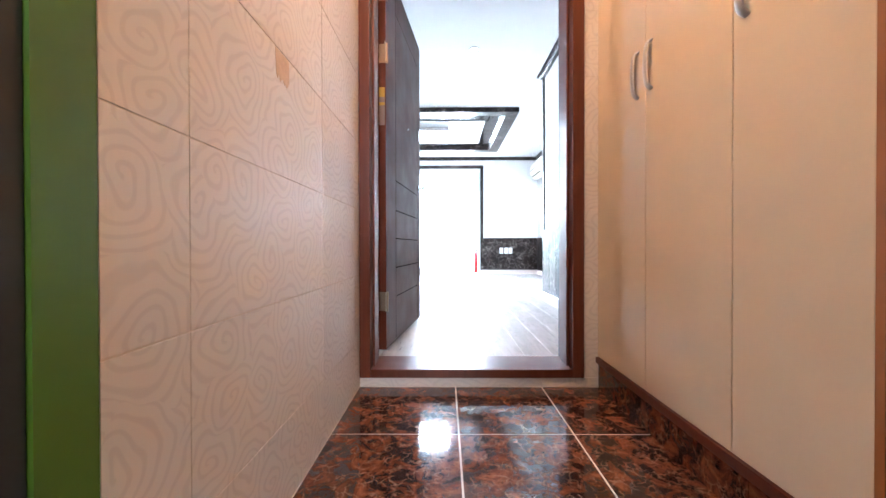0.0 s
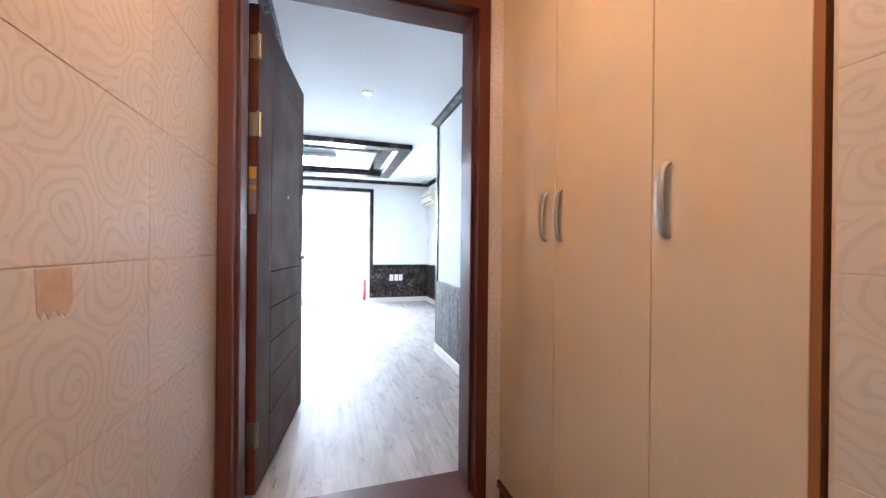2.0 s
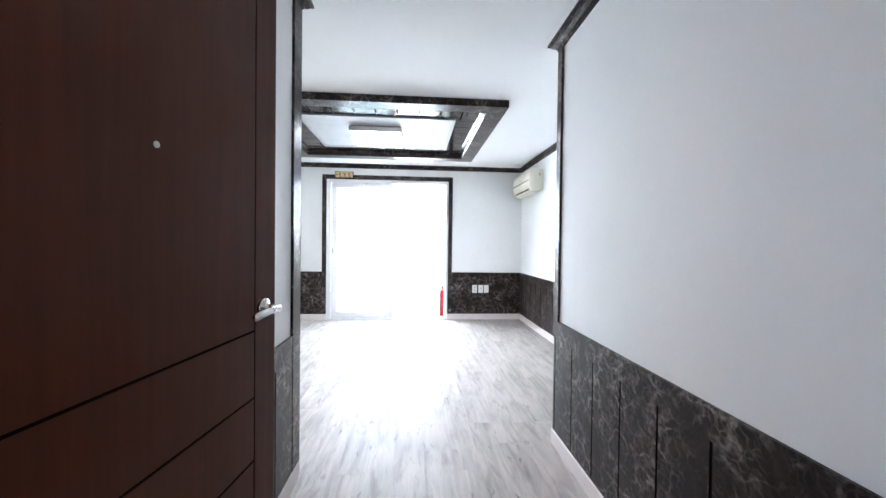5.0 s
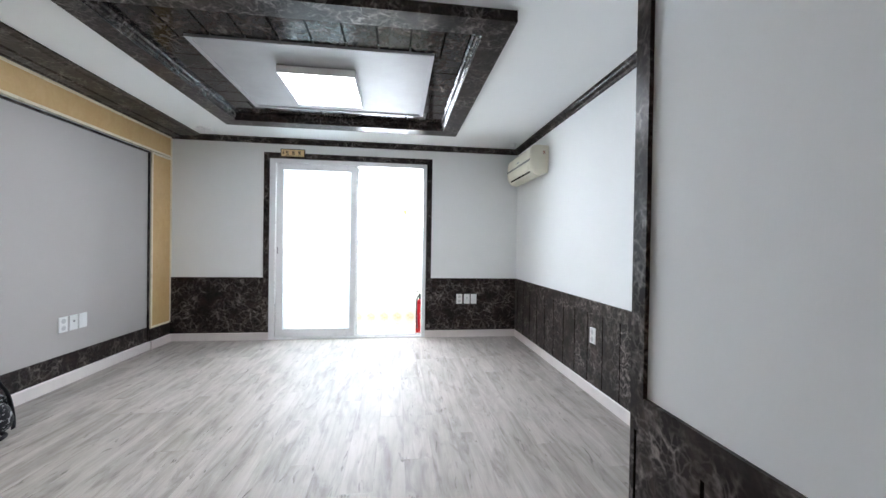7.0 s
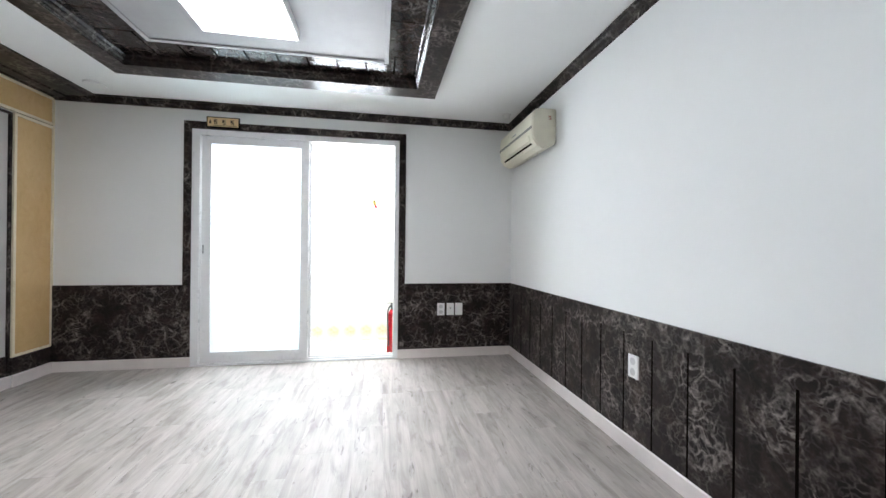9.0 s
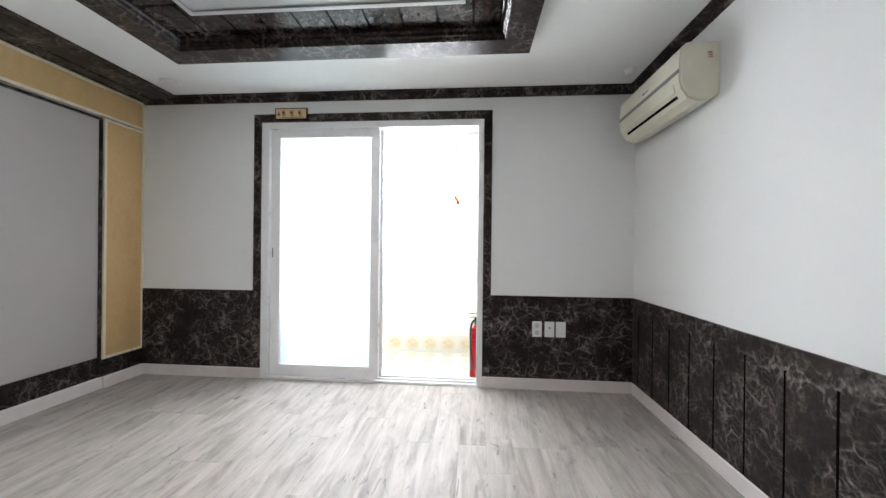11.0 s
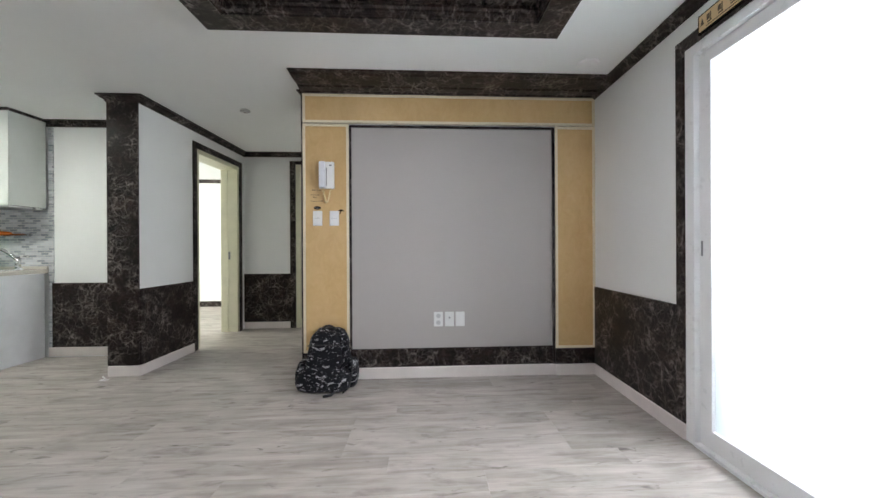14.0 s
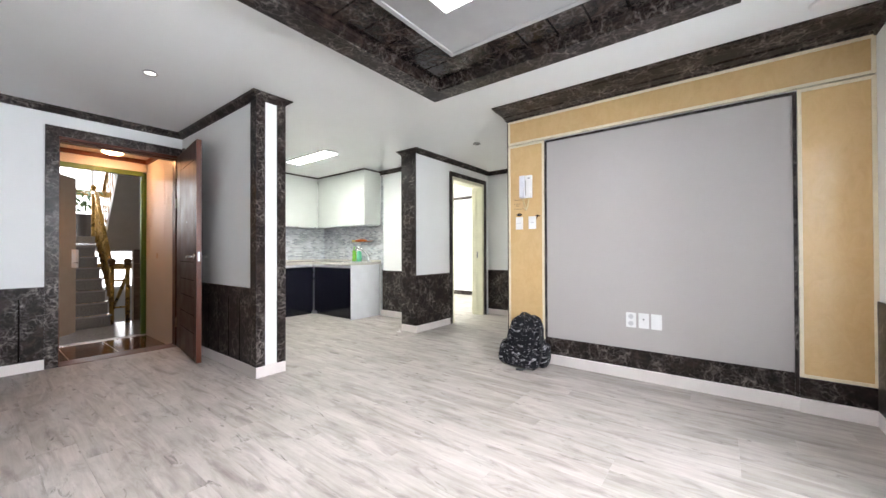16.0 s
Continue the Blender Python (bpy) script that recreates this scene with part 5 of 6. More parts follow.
for y0, y1 in ((1.78, 2.13), (2.19, 2.54)):
    pn = part("pane", boxes((BW - 0.065, BW - 0.059, y0, y1, 1.30, 2.06)), FROST, w, "frosted pane")
    pn.visible_shadow = False

# ---- bathroom seen through its doorway ----
BATH = plain("taupe_bath_tile", (0.30, 0.27, 0.25), 0.3)
BX = -5.72
structure("wall_bathroom_west", boxes((BX - 0.12, BX, 3.0, 3.72, -0.1, 2.7), (BX - 0.12, BX, 4.18, 5.2, -0.1, 2.7), (BX - 0.12, BX, 3.72, 4.18, -0.1, 1.63), (BX - 0.12, BX, 3.72, 4.18, 2.0, 2.7)), BATH, "taupe tiled bathroom wall with a small window", "wall")
structure("wall_bathroom_side", boxes((BX, HALL_X - 0.15, 3.095, 3.20, -0.1, 2.7), (BX, HALL_X - 0.15, 5.0, 5.1, -0.1, 2.7)), BATH, "taupe tiled bathroom walls", "wall")
structure("ceiling_bathroom", boxes((BX, HALL_X - 0.15, 3.2, 5.0, 2.34, 2.40)), plain("bath_ceiling", (0.5, 0.49, 0.48), 0.5), "pale plastic bathroom ceiling", "ceiling")
fb = structure("floor_bathroom", boxes((BX, HALL_X - 0.15, 3.2, 5.0, -0.1, 0.018)), GROUT, "grout bed of the checkered bathroom floor", "floor")
BLK = plain("black_floor_tile", (0.012, 0.012, 0.012), 0.2)
WHT = plain("white_floor_tile", (0.78, 0.78, 0.78), 0.2)
cm = {}
for m in (BLK, WHT):
    cm[m.name] = finish(boxes((-0.049, 0.049, -0.049, 0.049, -0.004, 0.004), bevel=0.001), "tile", m)
for i in range(14):
    for j in range(18):
        o = new("tile", cm[(BLK if (i + j) % 2 else WHT).name])
        o.parent = fb
        o.location = (HALL_X - 0.20 - 0.1 * i, 3.25 + 0.1 * j, 0.022)
w = structure("window_5", boxes((BX - 0.08, BX + 0.01, 3.72, 3.75, 1.63, 2.0), (BX - 0.08, BX + 0.01, 4.15, 4.18, 1.63, 2.0), (BX - 0.08, BX + 0.01, 3.75, 4.15, 1.63, 1.66), (BX - 0.08, BX + 0.01, 3.75, 4.15, 1.97, 2.0), (BX - 0.07, BX, 3.925, 3.975, 1.66, 1.97)), BATH, "small two-pane bathroom window with daylight behind", "window")
for y0, y1 in ((3.75, 3.925), (3.975, 4.15)):
    pn = part("pane", boxes((BX - 0.04, BX - 0.034, y0, y1, 1.66, 1.97)), FROST, w, "frosted pane")
    pn.visible_shadow = False
part("latch", boxes((BX - 0.0, BX + 0.02, 3.935, 3.95, 1.78, 1.84)), GROOVE, w)
bl = tagged(new("bathroom_lamp"), "round white bathroom ceiling lamp, lit", "ceiling lamp")
bl.location = (-4.88, 3.93, 2.34)
bm = bmesh.new()
bmesh.ops.create_uvsphere(bm, u_segments=24, v_segments=12, radius=0.13, matrix=Matrix.Translation((0, 0, -0.03)) @ Matrix.Diagonal((1, 1, 0.45, 1)))
part("shade", bm, glow("bath_lamp_glass", (1, 0.98, 0.94), 26), bl, "", True)
bm = bmesh.new()
cyl(bm, (0, 0, -0.03), (0, 0, 0), 0.14, seg=24)
part("base", bm, CHROME, bl)
cb = tagged(new("bathroom_cupboard"), "narrow tall reddish brown wooden cupboard under the bathroom window", "cupboard")
cb.location = (BX, 3.90, 0.026)
CUPB = wood_mat("red_brown_cupboard_wood", (0.085, 0.055, 0.038), (0.12, 0.078, 0.054), 0.5)
under(cb, part("body", boxes((BX + 0.002, BX + 0.16, 3.76, 4.04, 0.026, 1.50)), CUPB))
under(cb, part("door", boxes((BX + 0.161, BX + 0.178, 3.762, 4.038, 0.06, 1.495), bevel=0.003), CUPB))
PORC = plain("white_porcelain", (0.75, 0.75, 0.73), 0.12, bumpy=0)
tl = tagged(new("toilet"), "white porcelain toilet against the bathroom wall", "toilet")
tl.location = (-4.92, 3.45, 0.026)
bm = bmesh.new()
cyl(bm, (0, 0.12, 0), (0, 0.14, 0.30), 0.11, 0.16, 24)
bmesh.ops.create_uvsphere(bm, u_segments=24, v_segments=12, radius=1, matrix=Matrix.Translation((0, 0.16, 0.32)) @ Matrix.Diagonal((0.185, 0.25, 0.10, 1)))
part("bowl", bm, PORC, tl, "", True)
bm = bmesh.new()
cyl(bm, (0, 0.16, 0.395), (0, 0.16, 0.425), 0.19, seg=28)
bmesh.ops.scale(bm, vec=(1, 1.25, 1), space=Matrix.Translation((0, -0.16, 0)), verts=bm.verts)
part("seat", bm, PLASTIC, tl)
part("tank", boxes((-0.2, 0.2, -0.23, -0.06, 0.36, 0.74), bevel=0.02), PORC, tl)
bm = bmesh.new()
tube(bm, [(-4.6, 3.215, 1.06), (-4.6, 3.26, 1.06), (-4.95, 3.26, 1.06), (-4.95, 3.215, 1.06)], 0.01)
tagged(part("towel_bar", bm, CHROME, None, "", True), "chrome towel bar on the bathroom wall", "towel bar")

# ---- sockets, switches, intercom, sign ----
GREYHOLE = plain("socket_grey", (0.22, 0.22, 0.23), 0.5, bumpy=0)


def plate(name, kind, axis, plane, sign, a, z, w=0.075, h=0.122):
    """A wall plate: outlet, antenna point, blank cover or rocker switch."""
    labels = {"outlet": "white double wall outlet with round sockets", "antenna": "white wall plate with one antenna socket", "blank": "plain white blank wall plate", "switch": "white rocker light switch plate"}
    u = tagged(new(name), labels[kind], "wall outlet" if kind != "switch" else "light switch", "wall plates")
    u.location = (a, plane, z) if axis == "x" else (plane, a, z)
    under(u, part("cover", boxes(run(axis, plane, sign, a - w / 2, a + w / 2, z - h / 2, z + h / 2, 0, 0.010), bevel=0.003), PLASTIC))
    if kind == "outlet":
        for dz in (-0.028, 0.028):
            bm = bmesh.new()
            p = Vector((a, plane, z + dz)) if axis == "x" else Vector((plane, a, z + dz))
            nrm = Vector((0, sign, 0)) if axis == "x" else Vector((sign, 0, 0))
            cyl(bm, p + nrm * 0.009, p + nrm * 0.0112, 0.0195, seg=20)
            s = under(u, part("socket", bm, plain("socket_ring", (0.55, 0.55, 0.56), 0.4) if "socket_ring" not in bpy.data.materials else bpy.data.materials["socket_ring"], None, "round socket recess"))
            along = Vector((1, 0, 0)) if axis == "x" else Vector((0, 1, 0))
            for q in (-0.0085, 0.0085):
                bm = bmesh.new()
                cyl(bm, p + along * q + nrm * 0.0105, p + along * q + nrm * 0.0125, 0.003, seg=10)
                hh = part("pin_hole", bm, GREYHOLE)
                hh.parent = s
                hh.matrix_parent_inverse = s.matrix_parent_inverse
    elif kind == "antenna":
        bm = bmesh.new()
        p = Vector((a, plane, z + 0.012)) if axis == "x" else Vector((plane, a, z + 0.012))
        nrm = Vector((0, sign, 0)) if axis == "x" else Vector((sign, 0, 0))
        cyl(bm, p + nrm * 0.009, p + nrm * 0.014, 0.0075, seg=14)
        under(u, part("jack", bm, GREYHOLE, None, "dark jack"))
    else:
        ww, hh = (0.046, 0.066) if kind == "switch" else (0.052, 0.09)
        under(u, part("rocker" if kind == "switch" else "insert", boxes(run(axis, plane, sign, a - ww / 2, a + ww / 2, z - hh / 2, z + hh / 2, 0.009, 0.0135), bevel=0.002), PLASTIC))
        if kind == "switch":
            under(u, part("gap_line", boxes(run(axis, plane, sign, a - ww / 2, a + ww / 2, z - 0.001, z + 0.001, 0.0134, 0.0142)), GREYHOLE))
    return u


for kind, a in (("outlet", 1.277), ("antenna", 1.374), ("blank", 1.462)):
    plate("wall_outlet", kind, "x", FAR - 0.0105, -1, a, 0.485)
for kind, a in (("outlet", 5.655), ("antenna", 5.748), ("blank", 5.838)):
    plate("wall_outlet", kind, "y", LEFT - 0.02, 1, a, 0.484)
plate("wall_outlet", "outlet", "y", RIGHT - 0.0105, -1, 5.090, 0.476)
plate("light_switch", "switch", "y", LEFT, 1, 4.668, 1.33)
plate("light_switch", "switch", "y", LEFT, 1, 4.803, 1.33)

ic = tagged(new("intercom"), "white wall intercom handset with coiled cord", "intercom")
ic.location = (LEFT, 4.745, 1.68)
under(ic, part("base_plate", boxes((LEFT, LEFT + 0.03, 4.688, 4.806, 1.57, 1.79), bevel=0.006), PLASTIC))
under(ic, part("handset", boxes((LEFT + 0.03, LEFT + 0.062, 4.692, 4.742, 1.575, 1.788), bevel=0.009), plain("handset_white", (0.74, 0.75, 0.80), 0.3, bumpy=0)))
under(ic, part("hook_slot", boxes((LEFT + 0.0295, LEFT + 0.0315, 4.744, 4.75, 1.59, 1.74)), GREYHOLE))
under(ic, part("button", boxes((LEFT + 0.029, LEFT + 0.033, 4.77, 4.79, 1.755, 1.765), bevel=0.001), GREYHOLE))
bm = bmesh.new()
pts = []
for k in range(60):
    t = k / 59
    yy, zz = 4.715 + 0.065 * t, 1.572 - 0.115 * math.sin(math.pi * t)
    a = t * 14 * 2 * math.pi
    pts.append((LEFT + 0.022 + 0.007 * math.cos(a), yy + 0.007 * math.sin(a), zz + 0.006 * math.sin(a)))
tube(bm, pts, 0.004, 6)
under(ic, part("coiled_cord", bm, plain("yellowed_cord", (0.72, 0.60, 0.32), 0.4, bumpy=0), None, "yellowed coiled cord", True))
INK = plain("brown_ink", (0.10, 0.06, 0.03), 0.6, bumpy=0)
rng = random.Random(8)
wr = tagged(new("handwritten_note"), "faint brown handwriting on the veneer board", "writing")
wr.location = (LEFT, 4.66, 1.52)
for z, y0, y1 in ((1.560, 4.608, 4.70), (1.521, 4.612, 4.67), (1.50, 4.632, 4.665), (1.470, 4.615, 4.70)):
    y = y0
    while y < y1:
        ln = rng.uniform(0.006, 0.018)
        under(wr, part("stroke", boxes((LEFT, LEFT + 0.0006, y, y + ln, z + rng.uniform(-0.004, 0), z + rng.uniform(0.002, 0.007))), INK))
        y += ln + rng.uniform(0.004, 0.008)
bm = bmesh.new()
cyl(bm, (LEFT, 4.665, 1.415), (LEFT + 0.003, 4.665, 1.415), 0.028, seg=24)
bmesh.ops.scale(bm, vec=(1, 1, 0.5), space=Matrix.Translation((0, 0, -1.415)), verts=bm.verts)
stk = tagged(part("oval_sticker", bm, GROOVE), "small black oval sticker above the light switch", "sticker")
part("sticker_line", boxes((LEFT + 0.003, LEFT + 0.0036, 4.648, 4.682, 1.414, 1.417)), plain("sticker_grey", (0.4, 0.38, 0.35), 0.5), stk)
bm = boxes((LEFT, LEFT + 0.012, 4.84, 4.875, 1.39, 1.397))
tube(bm, [(LEFT + 0.012, 4.84, 1.393), (LEFT + 0.02, 4.862, 1.398), (LEFT + 0.012, 4.882, 1.386)], 0.004, 6)
tube(bm, [(LEFT + 0.012, 4.862, 1.396), (LEFT + 0.014, 4.85, 1.365)], 0.0035, 6)
tagged(part("key_hook", bm, GROOVE, None, "", True), "small black metal key hook beside the switch", "hook")

sg = tagged(new("door_sign"), "cream wooden sign with brown lettering over the balcony door", "sign")
sg.location = (-0.765, FAR - 0.013, 2.232)
under(sg, part("frame", boxes((-0.905, -0.625, FAR - 0.026, FAR - 0.013, 2.183, 2.281), bevel=0.003), GROOVE, None, "dark frame"))
under(sg, part("face", boxes((-0.895, -0.635, FAR - 0.028, FAR - 0.0255, 2.192, 2.272)), plain("sign_cream", (0.72, 0.52, 0.28), 0.5)))
for x0 in (-0.842, -0.772, -0.702):
    under(sg, part("letter", boxes((x0, x0 + 0.018, FAR - 0.0294, FAR - 0.0279, 2.226, 2.254), (x0 + 0.022, x0 + 0.027, FAR - 0.0294, FAR - 0.0279, 2.216, 2.258), (x0 + 0.004, x0 + 0.03, FAR - 0.0294, FAR - 0.0279, 2.212, 2.219)), INK))
under(sg, part("underline", boxes((-0.845, -0.65, FAR - 0.0294, FAR - 0.0279, 2.199, 2.203)), INK))
bm = bmesh.new()
bmesh.ops.create_cone(bm, cap_ends=True, segments=12, radius1=0.012, radius2=0.002, depth=0.034, matrix=Matrix.Translation((-0.872, FAR - 0.0285, 2.235)) @ Matrix.Diagonal((1, 0.06, 1, 1)))
under(sg, part("flame_mark", bm, INK))

# ---- air conditioner and detector ----
ACC = plain("ivory_plastic", (0.72, 0.69, 0.57), 0.32, bumpy=0)
ac = tagged(new("air_conditioner"), "ivory wall-mounted split air conditioner under the ceiling", "air conditioner")
ac.location = (RIGHT, 6.42, 2.05)
A0, A1 = 6.02, 6.80
pr = [(0.001, 1.93), (0.001, 2.205), (0.12, 2.21), (0.165, 2.20), (0.192, 2.17), (0.20, 2.10), (0.20, 2.02), (0.19, 1.965), (0.155, 1.915), (0.10, 1.895), (0.05, 1.905)]
bm = sweep(pr, "y", RIGHT, -1, A0 + 0.012, A1 - 0.012)
under(ac, part("body", bm, ACC))
for y0, y1 in ((A0, A0 + 0.0118), (A1 - 0.0118, A1)):
    bm = sweep([(0.001, 1.94), (0.001, 2.20), (0.12, 2.204), (0.162, 2.194), (0.186, 2.166), (0.194, 2.10), (0.194, 2.02), (0.184, 1.969), (0.151, 1.921), (0.10, 1.902), (0.05, 1.912)], "y", RIGHT, -1, y0, y1)
    bmesh.ops.bevel(bm, geom=bm.edges[:], offset=0.003, segments=2, affect="EDGES")
    under(ac, part("side_cover", bm, ACC))
under(ac, part("intake_line", boxes((RIGHT - 0.2025, RIGHT - 0.199, A0 + 0.01, A1 - 0.01, 2.045, 2.066)), plain("ac_grey_line", (0.20, 0.195, 0.18), 0.4)))
bm = bmesh.new()
box(bm, -0.006, 0.006, A0 + 0.07, A1 - 0.09, -0.008, 0.008)
bmesh.ops.transform(bm, matrix=Matrix.Translation((RIGHT - 0.172, 0, 1.942)) @ Matrix.Rotation(radians(-36), 4, "Y"), verts=bm.verts)
under(ac, part("outlet_slot", bm, GROOVE, None, "black air outlet slot"))
bm = bmesh.new()
box(bm, -0.004, 0.004, A0 + 0.06, A1 - 0.06, -0.026, 0.02)
bmesh.ops.transform(bm, matrix=Matrix.Translation((RIGHT - 0.196, 0, 1.985)) @ Matrix.Rotation(radians(-14), 4, "Y"), verts=bm.verts)
under(ac, part("louver", bm, ACC))
under(ac, part("badge", boxes((RIGHT - 0.2025, RIGHT - 0.1995, 6.36, 6.44, 2.092, 2.104)), plain("badge_grey", (0.35, 0.35, 0.36), 0.3)))
under(ac, part("energy_label", boxes((RIGHT - 0.066, RIGHT - 0.036, A0 - 0.001, A0, 2.112, 2.15)), plain("label_cream", (0.62, 0.58, 0.48), 0.5)))
under(ac, part("label_print", boxes((RIGHT - 0.063, RIGHT - 0.045, A0 - 0.002, A0 - 0.001, 2.137, 2.146), (RIGHT - 0.058, RIGHT - 0.04, A0 - 0.002, A0 - 0.001, 2.126, 2.132), (RIGHT - 0.06, RIGHT - 0.04, A0 - 0.002, A0 - 0.001, 2.117, 2.121)), plain("label_red", (0.40, 0.14, 0.10), 0.5)))
bm = bmesh.new()
tube(bm, [(RIGHT - 0.02, 6.80, 1.98), (RIGHT - 0.02, 6.93, 1.98), (RIGHT - 0.02, 6.97, 2.02), (RIGHT - 0.02, 6.97, 2.33)], 0.018, 10)
under(ac, part("pipe_sleeve", bm, PLASTIC, None, "white pipe sleeve", True))
bm = bmesh.new()
cyl(bm, (0, 0, -0.012), (0, 0, 0), 0.045, seg=24)
cyl(bm, (0, 0, -0.04), (0, 0, -0.012), 0.028, 0.038, 24)
hd = tagged(part("heat_detector", bm, PLASTIC, None, "", False), "white round heat detector on the ceiling", "heat detector")
hd.location = (1.86, 6.72, CEILING)
bm = bmesh.new()
cyl(bm, (0, 0, -0.014), (0, 0, 0), 0.07, 0.075, 28)
vt = tagged(part("ceiling_cover", bm, PLASTIC, None, "", False), "round white ceiling cover plate near the corner", "cover plate")
vt.location = (-1.62, 6.72, CEILING)

# ---- backpack ----


def camo_mat():
    m, n, l, b = base_mat("black_camouflage_nylon", (0.02, 0.02, 0.02), 0.6, 0.0, 0.2)
    v = coords(n, l, (1, 1, 1))
    f = noise_tex(n, l, coords(n, l, (1, 1, 1.6)), 15, 5, 0.65, 1.6)
    f2 = noise_tex(n, l, coords(n, l, (1, 1, 2.1)), 11, 5, 0.68, 2.2)
    c = ramp(n, l, f, [(0.0, (0.006, 0.006, 0.009)), (0.60, (0.007, 0.007, 0.010)), (0.63, (0.03, 0.03, 0.034)), (0.72, (0.06, 0.06, 0.065))])
    white = ramp(n, l, f2, [(0.57, (0, 0, 0)), (0.61, (0.9, 0.9, 0.9))])
    l.new(mix(n, l, white, c, (0.46, 0.46, 0.48)), b.inputs["Base Color"])
    bump(n, l, b, noise_tex(n, l, v, 30, 3), 0.6, 0.006)
    return m


CAMO = camo_mat()
BLACKWEB = plain("black_webbing", (0.012, 0.012, 0.014), 0.6)


def pillow(x0, x1, y0, y1, z0, z1, power=3.2, lump=0.012, lean=0.0, taper=0.0, seed=0):
    """A stuffed cloth volume: a rounded block with dents, leaning back and narrower at its top."""
    bm = bmesh.new()
    bmesh.ops.create_cube(bm, size=2)
    bmesh.ops.subdivide_edges(bm, edges=bm.edges[:], cuts=13, use_grid_fill=True)
    c, h = Vector(((x0 + x1) / 2, (y0 + y1) / 2, (z0 + z1) / 2)), Vector(((x1 - x0) / 2, (y1 - y0) / 2, (z1 - z0) / 2))
    for v in bm.verts:
        p = v.co
        k = (abs(p.x) ** power + abs(p.y) ** power + abs(p.z) ** power) ** (1 / power)
        q = p / k
        up = (q.z + 1) / 2
        w = Vector((q.x * h.x * (1 - taper * up * 0.6), q.y * h.y * (1 - taper * up), q.z * h.z))
        d = noise.noise((w + Vector((seed, seed * 2, 0))) * 9) + 0.5 * noise.noise((w + Vector((seed, 0, 3))) * 22)
        w += q.normalized() * d * lump
        w.x -= lean * up
        v.co = c + w
    return bm


bp = tagged(new("backpack"), "black and white camouflage backpack standing against the wall", "backpack")
bp.location = (-1.97, 4.775, 0)
under(bp, part("main_bag", pillow(-2.09, -1.88, 4.585, 4.98, 0.004, 0.452, 4.0, 0.016, 0.05, 0.36, 1), CAMO, None, "", True))
under(bp, part("front_pocket", pillow(-1.93, -1.84, 4.635, 4.915, 0.16, 0.36, 3.6, 0.008, 0.03, 0.1, 5), CAMO, None, "", True))
under(bp, part("lower_pocket", pillow(-1.92, -1.79, 4.575, 4.975, 0.005, 0.185, 3.4, 0.012, 0.02, 0.06, 9), CAMO, None, "", True))
under(bp, part("top_pocket", pillow(-1.95, -1.868, 4.655, 4.905, 0.325, 0.435, 3.2, 0.008, 0.05, 0.18, 12), CAMO, None, "", True))
for y0, y1, sd_ in ((4.545, 4.63, 15), (4.935, 5.02, 18)):
    under(bp, part("side_pocket", pillow(-2.05, -1.86, y0, y1, 0.005, 0.21, 3.0, 0.012, 0.02, 0.1, sd_), CAMO, None, "", True))
bm = bmesh.new()
tube(bm, [(-1.99, 4.738, 0.43), (-1.975, 4.746, 0.462), (-1.97, 4.785, 0.476), (-1.975, 4.826, 0.462), (-1.99, 4.834, 0.43)], 0.008, 8)
under(bp, part("carry_loop", bm, BLACKWEB, None, "", True))
bm = bmesh.new()
tube(bm, [(-1.875, 4.655, 0.345), (-1.853, 4.70, 0.352), (-1.85, 4.775, 0.355), (-1.853, 4.85, 0.352), (-1.875, 4.90, 0.345)], 0.0045, 6)
under(bp, part("zip", bm, BLACKWEB, None, "", True))
bm = bmesh.new()
tube(bm, [(-1.93, 4.945, 0.36), (-1.905, 4.965, 0.27), (-1.885, 4.985, 0.21), (-1.86, 4.985, 0.12), (-1.83, 4.965, 0.04), (-1.80, 4.93, 0.012)], 0.013, 10, 0.4)
under(bp, part("side_strap", bm, BLACKWEB, None, "", True))
bm = bmesh.new()
tube(bm, [(-1.80, 4.86, 0.02), (-1.765, 4.85, 0.012), (-1.745, 4.80, 0.010)], 0.011, 8)
under(bp, part("strap_end", bm, BLACKWEB, None, "", True))

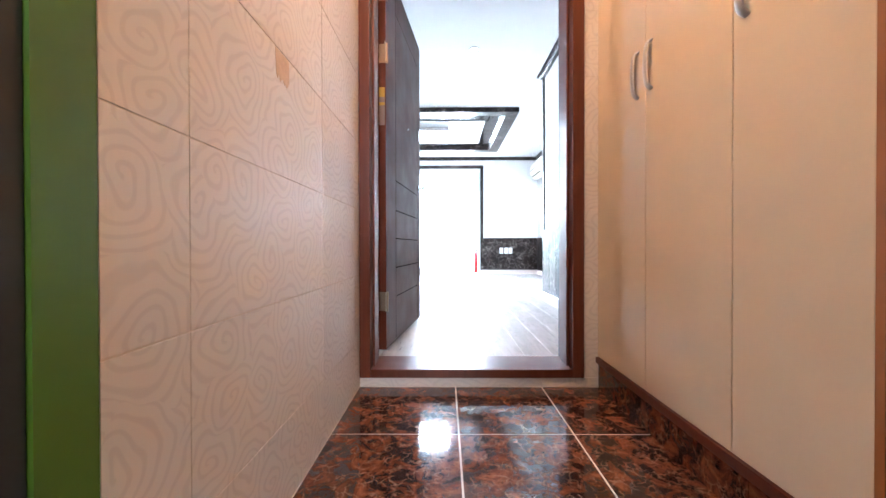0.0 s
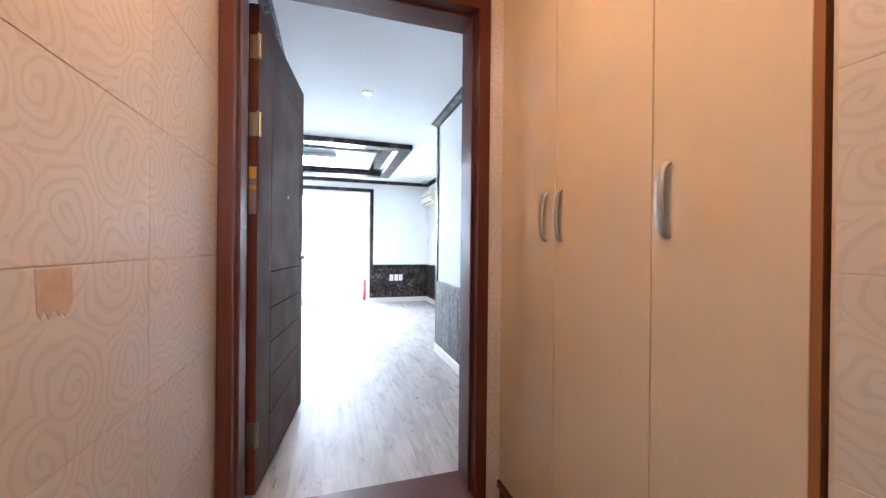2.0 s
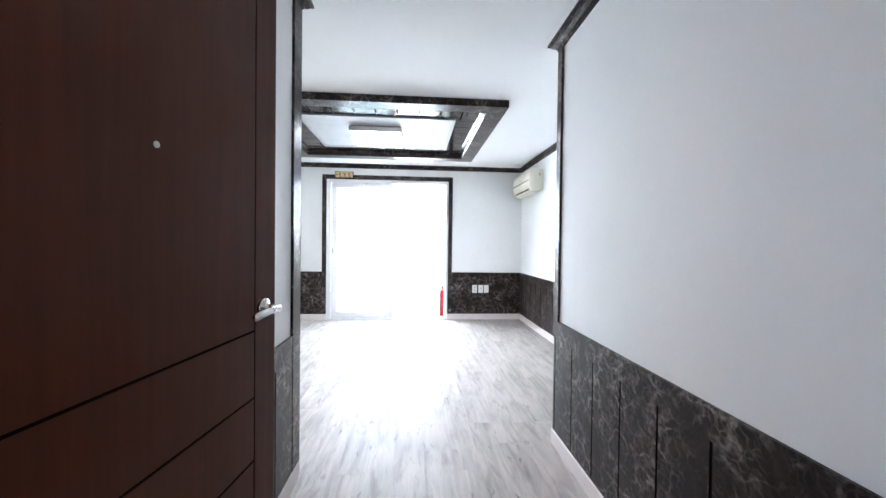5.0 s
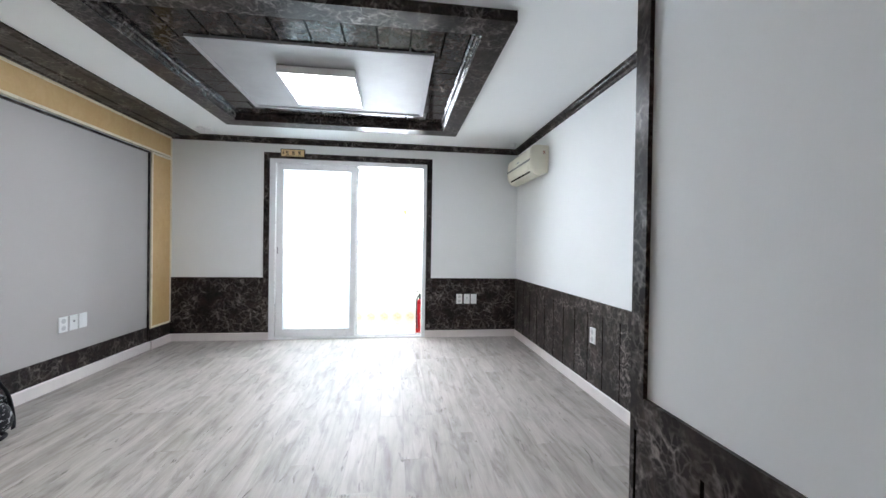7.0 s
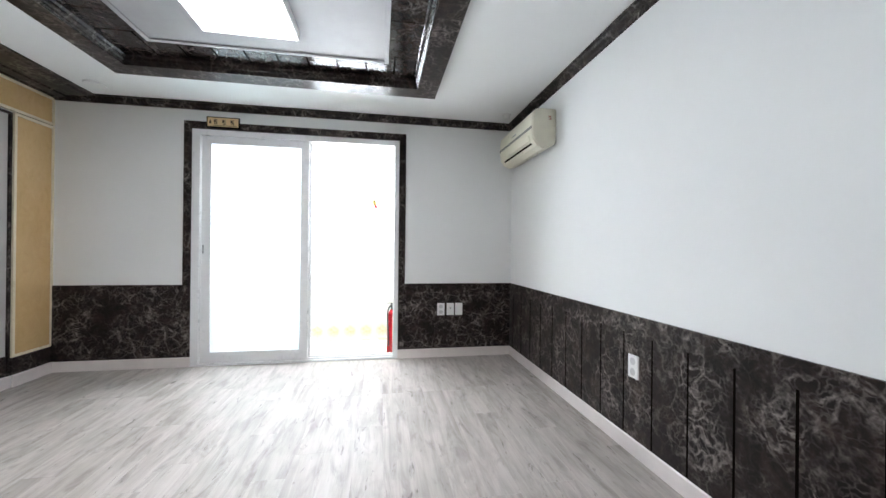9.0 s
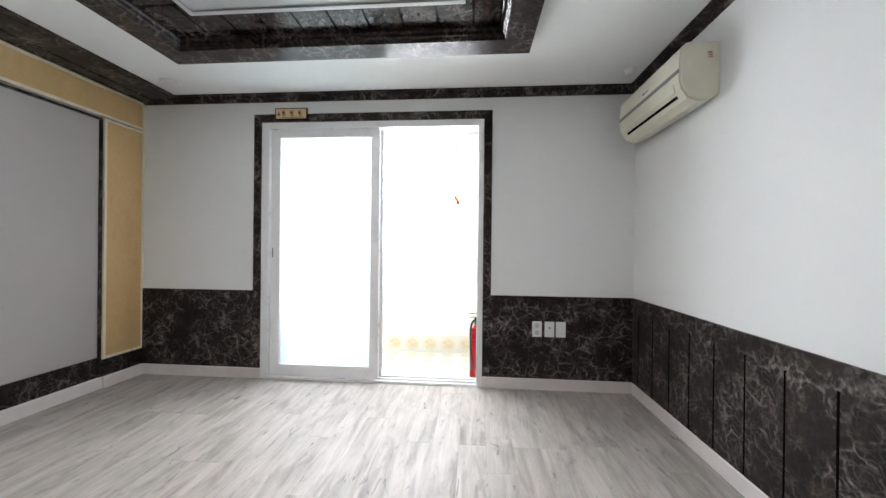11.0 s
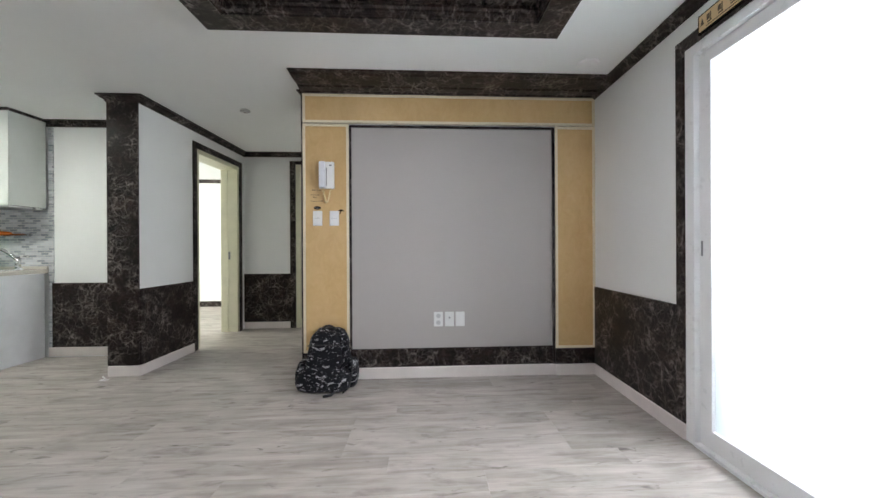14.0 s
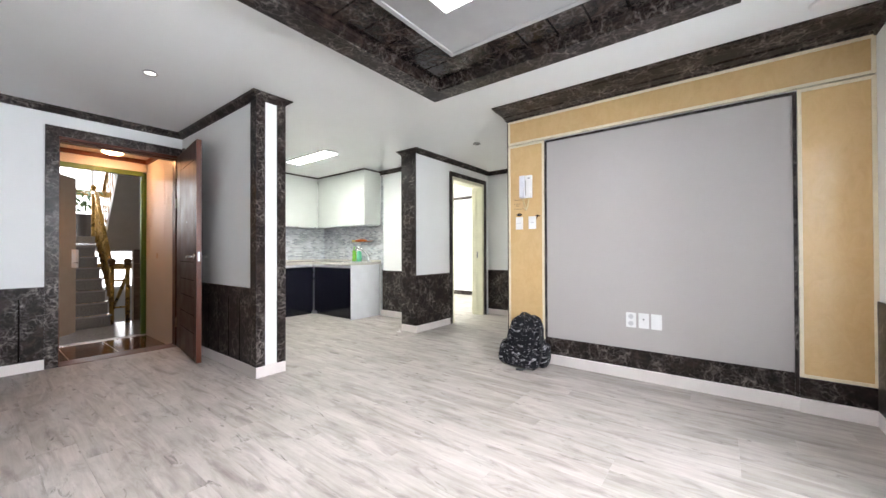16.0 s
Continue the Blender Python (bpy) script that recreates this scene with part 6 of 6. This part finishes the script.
# ---- loose cord end by the stub wall ----
bm = bmesh.new()
tube(bm, [(PIL_X + 0.016, PIL0 - 0.03, 0.004), (PIL_X + 0.05, PIL0 - 0.012, 0.010), (PIL_X + 0.075, PIL0 + 0.03, 0.004), (PIL_X + 0.11, PIL0 + 0.02, 0.004), (PIL_X + 0.13, PIL0 + 0.05, 0.008), (PIL_X + 0.10, PIL0 + 0.08, 0.004)], 0.0035, 8)
tagged(part("cord", bm, PLASTIC, None, "", True), "short white cord end lying curled on the floor beside the baseboard", "cord")

# ---- floor planks ----
PW, PL = 0.152, 1.22
rng = random.Random(21)
meshes = {}


def plank_piece(x0, x1, y0, y1):
    key = (round(x1 - x0, 3), round(y1 - y0, 3))
    if key not in meshes:
        w, h = (key[0] - 0.0003) / 2, (key[1] - 0.0003) / 2
        e = 0.0007
        bm = bmesh.new()
        lo = [bm.verts.new((sx * w, sy * h, -0.012)) for sx, sy in ((-1, -1), (1, -1), (1, 1), (-1, 1))]
        md = [bm.verts.new((sx * w, sy * h, -0.0006)) for sx, sy in ((-1, -1), (1, -1), (1, 1), (-1, 1))]
        tp = [bm.verts.new((sx * (w - e), sy * (h - e), 0)) for sx, sy in ((-1, -1), (1, -1), (1, 1), (-1, 1))]
        bm.faces.new(tp)
        for i in range(4):
            j = (i + 1) % 4
            bm.faces.new((lo[i], lo[j], md[j], md[i]))
            bm.faces.new((md[i], md[j], tp[j], tp[i]))
        meshes[key] = finish(bm, "plank", PLANK)
    o = new("plank", meshes[key])
    o.parent = floor_ob
    o.location = ((x0 + x1) / 2, (y0 + y1) / 2, 0)


FLOOR0 = 1.39
spans = [(HALL_X, KX, PIL0, HALL_Y), (KX, LEFT - 0.08, 0.62, HALL_Y), (LEFT - 0.08, PAR0, 0.62, FAR), (PAR0, COR_R + 0.08, FLOOR0, FAR), (COR_R + 0.08, RIGHT, COR_END, FAR)]
x = HALL_X
while x < RIGHT - 0.01:
    x1 = min(x + PW, RIGHT)
    mid = (x + x1) / 2
    y0, y1 = next((a, b) for p, q, a, b in spans if p <= mid <= q)
    y = y0 - rng.choice((0.15, 0.4, 0.65, 0.9, 1.1))
    while y < y1:
        a, b = max(y, y0), min(y + PL, y1)
        if b - a > 0.03:
            plank_piece(x, x1, a, b)
        y += PL
    x = x1
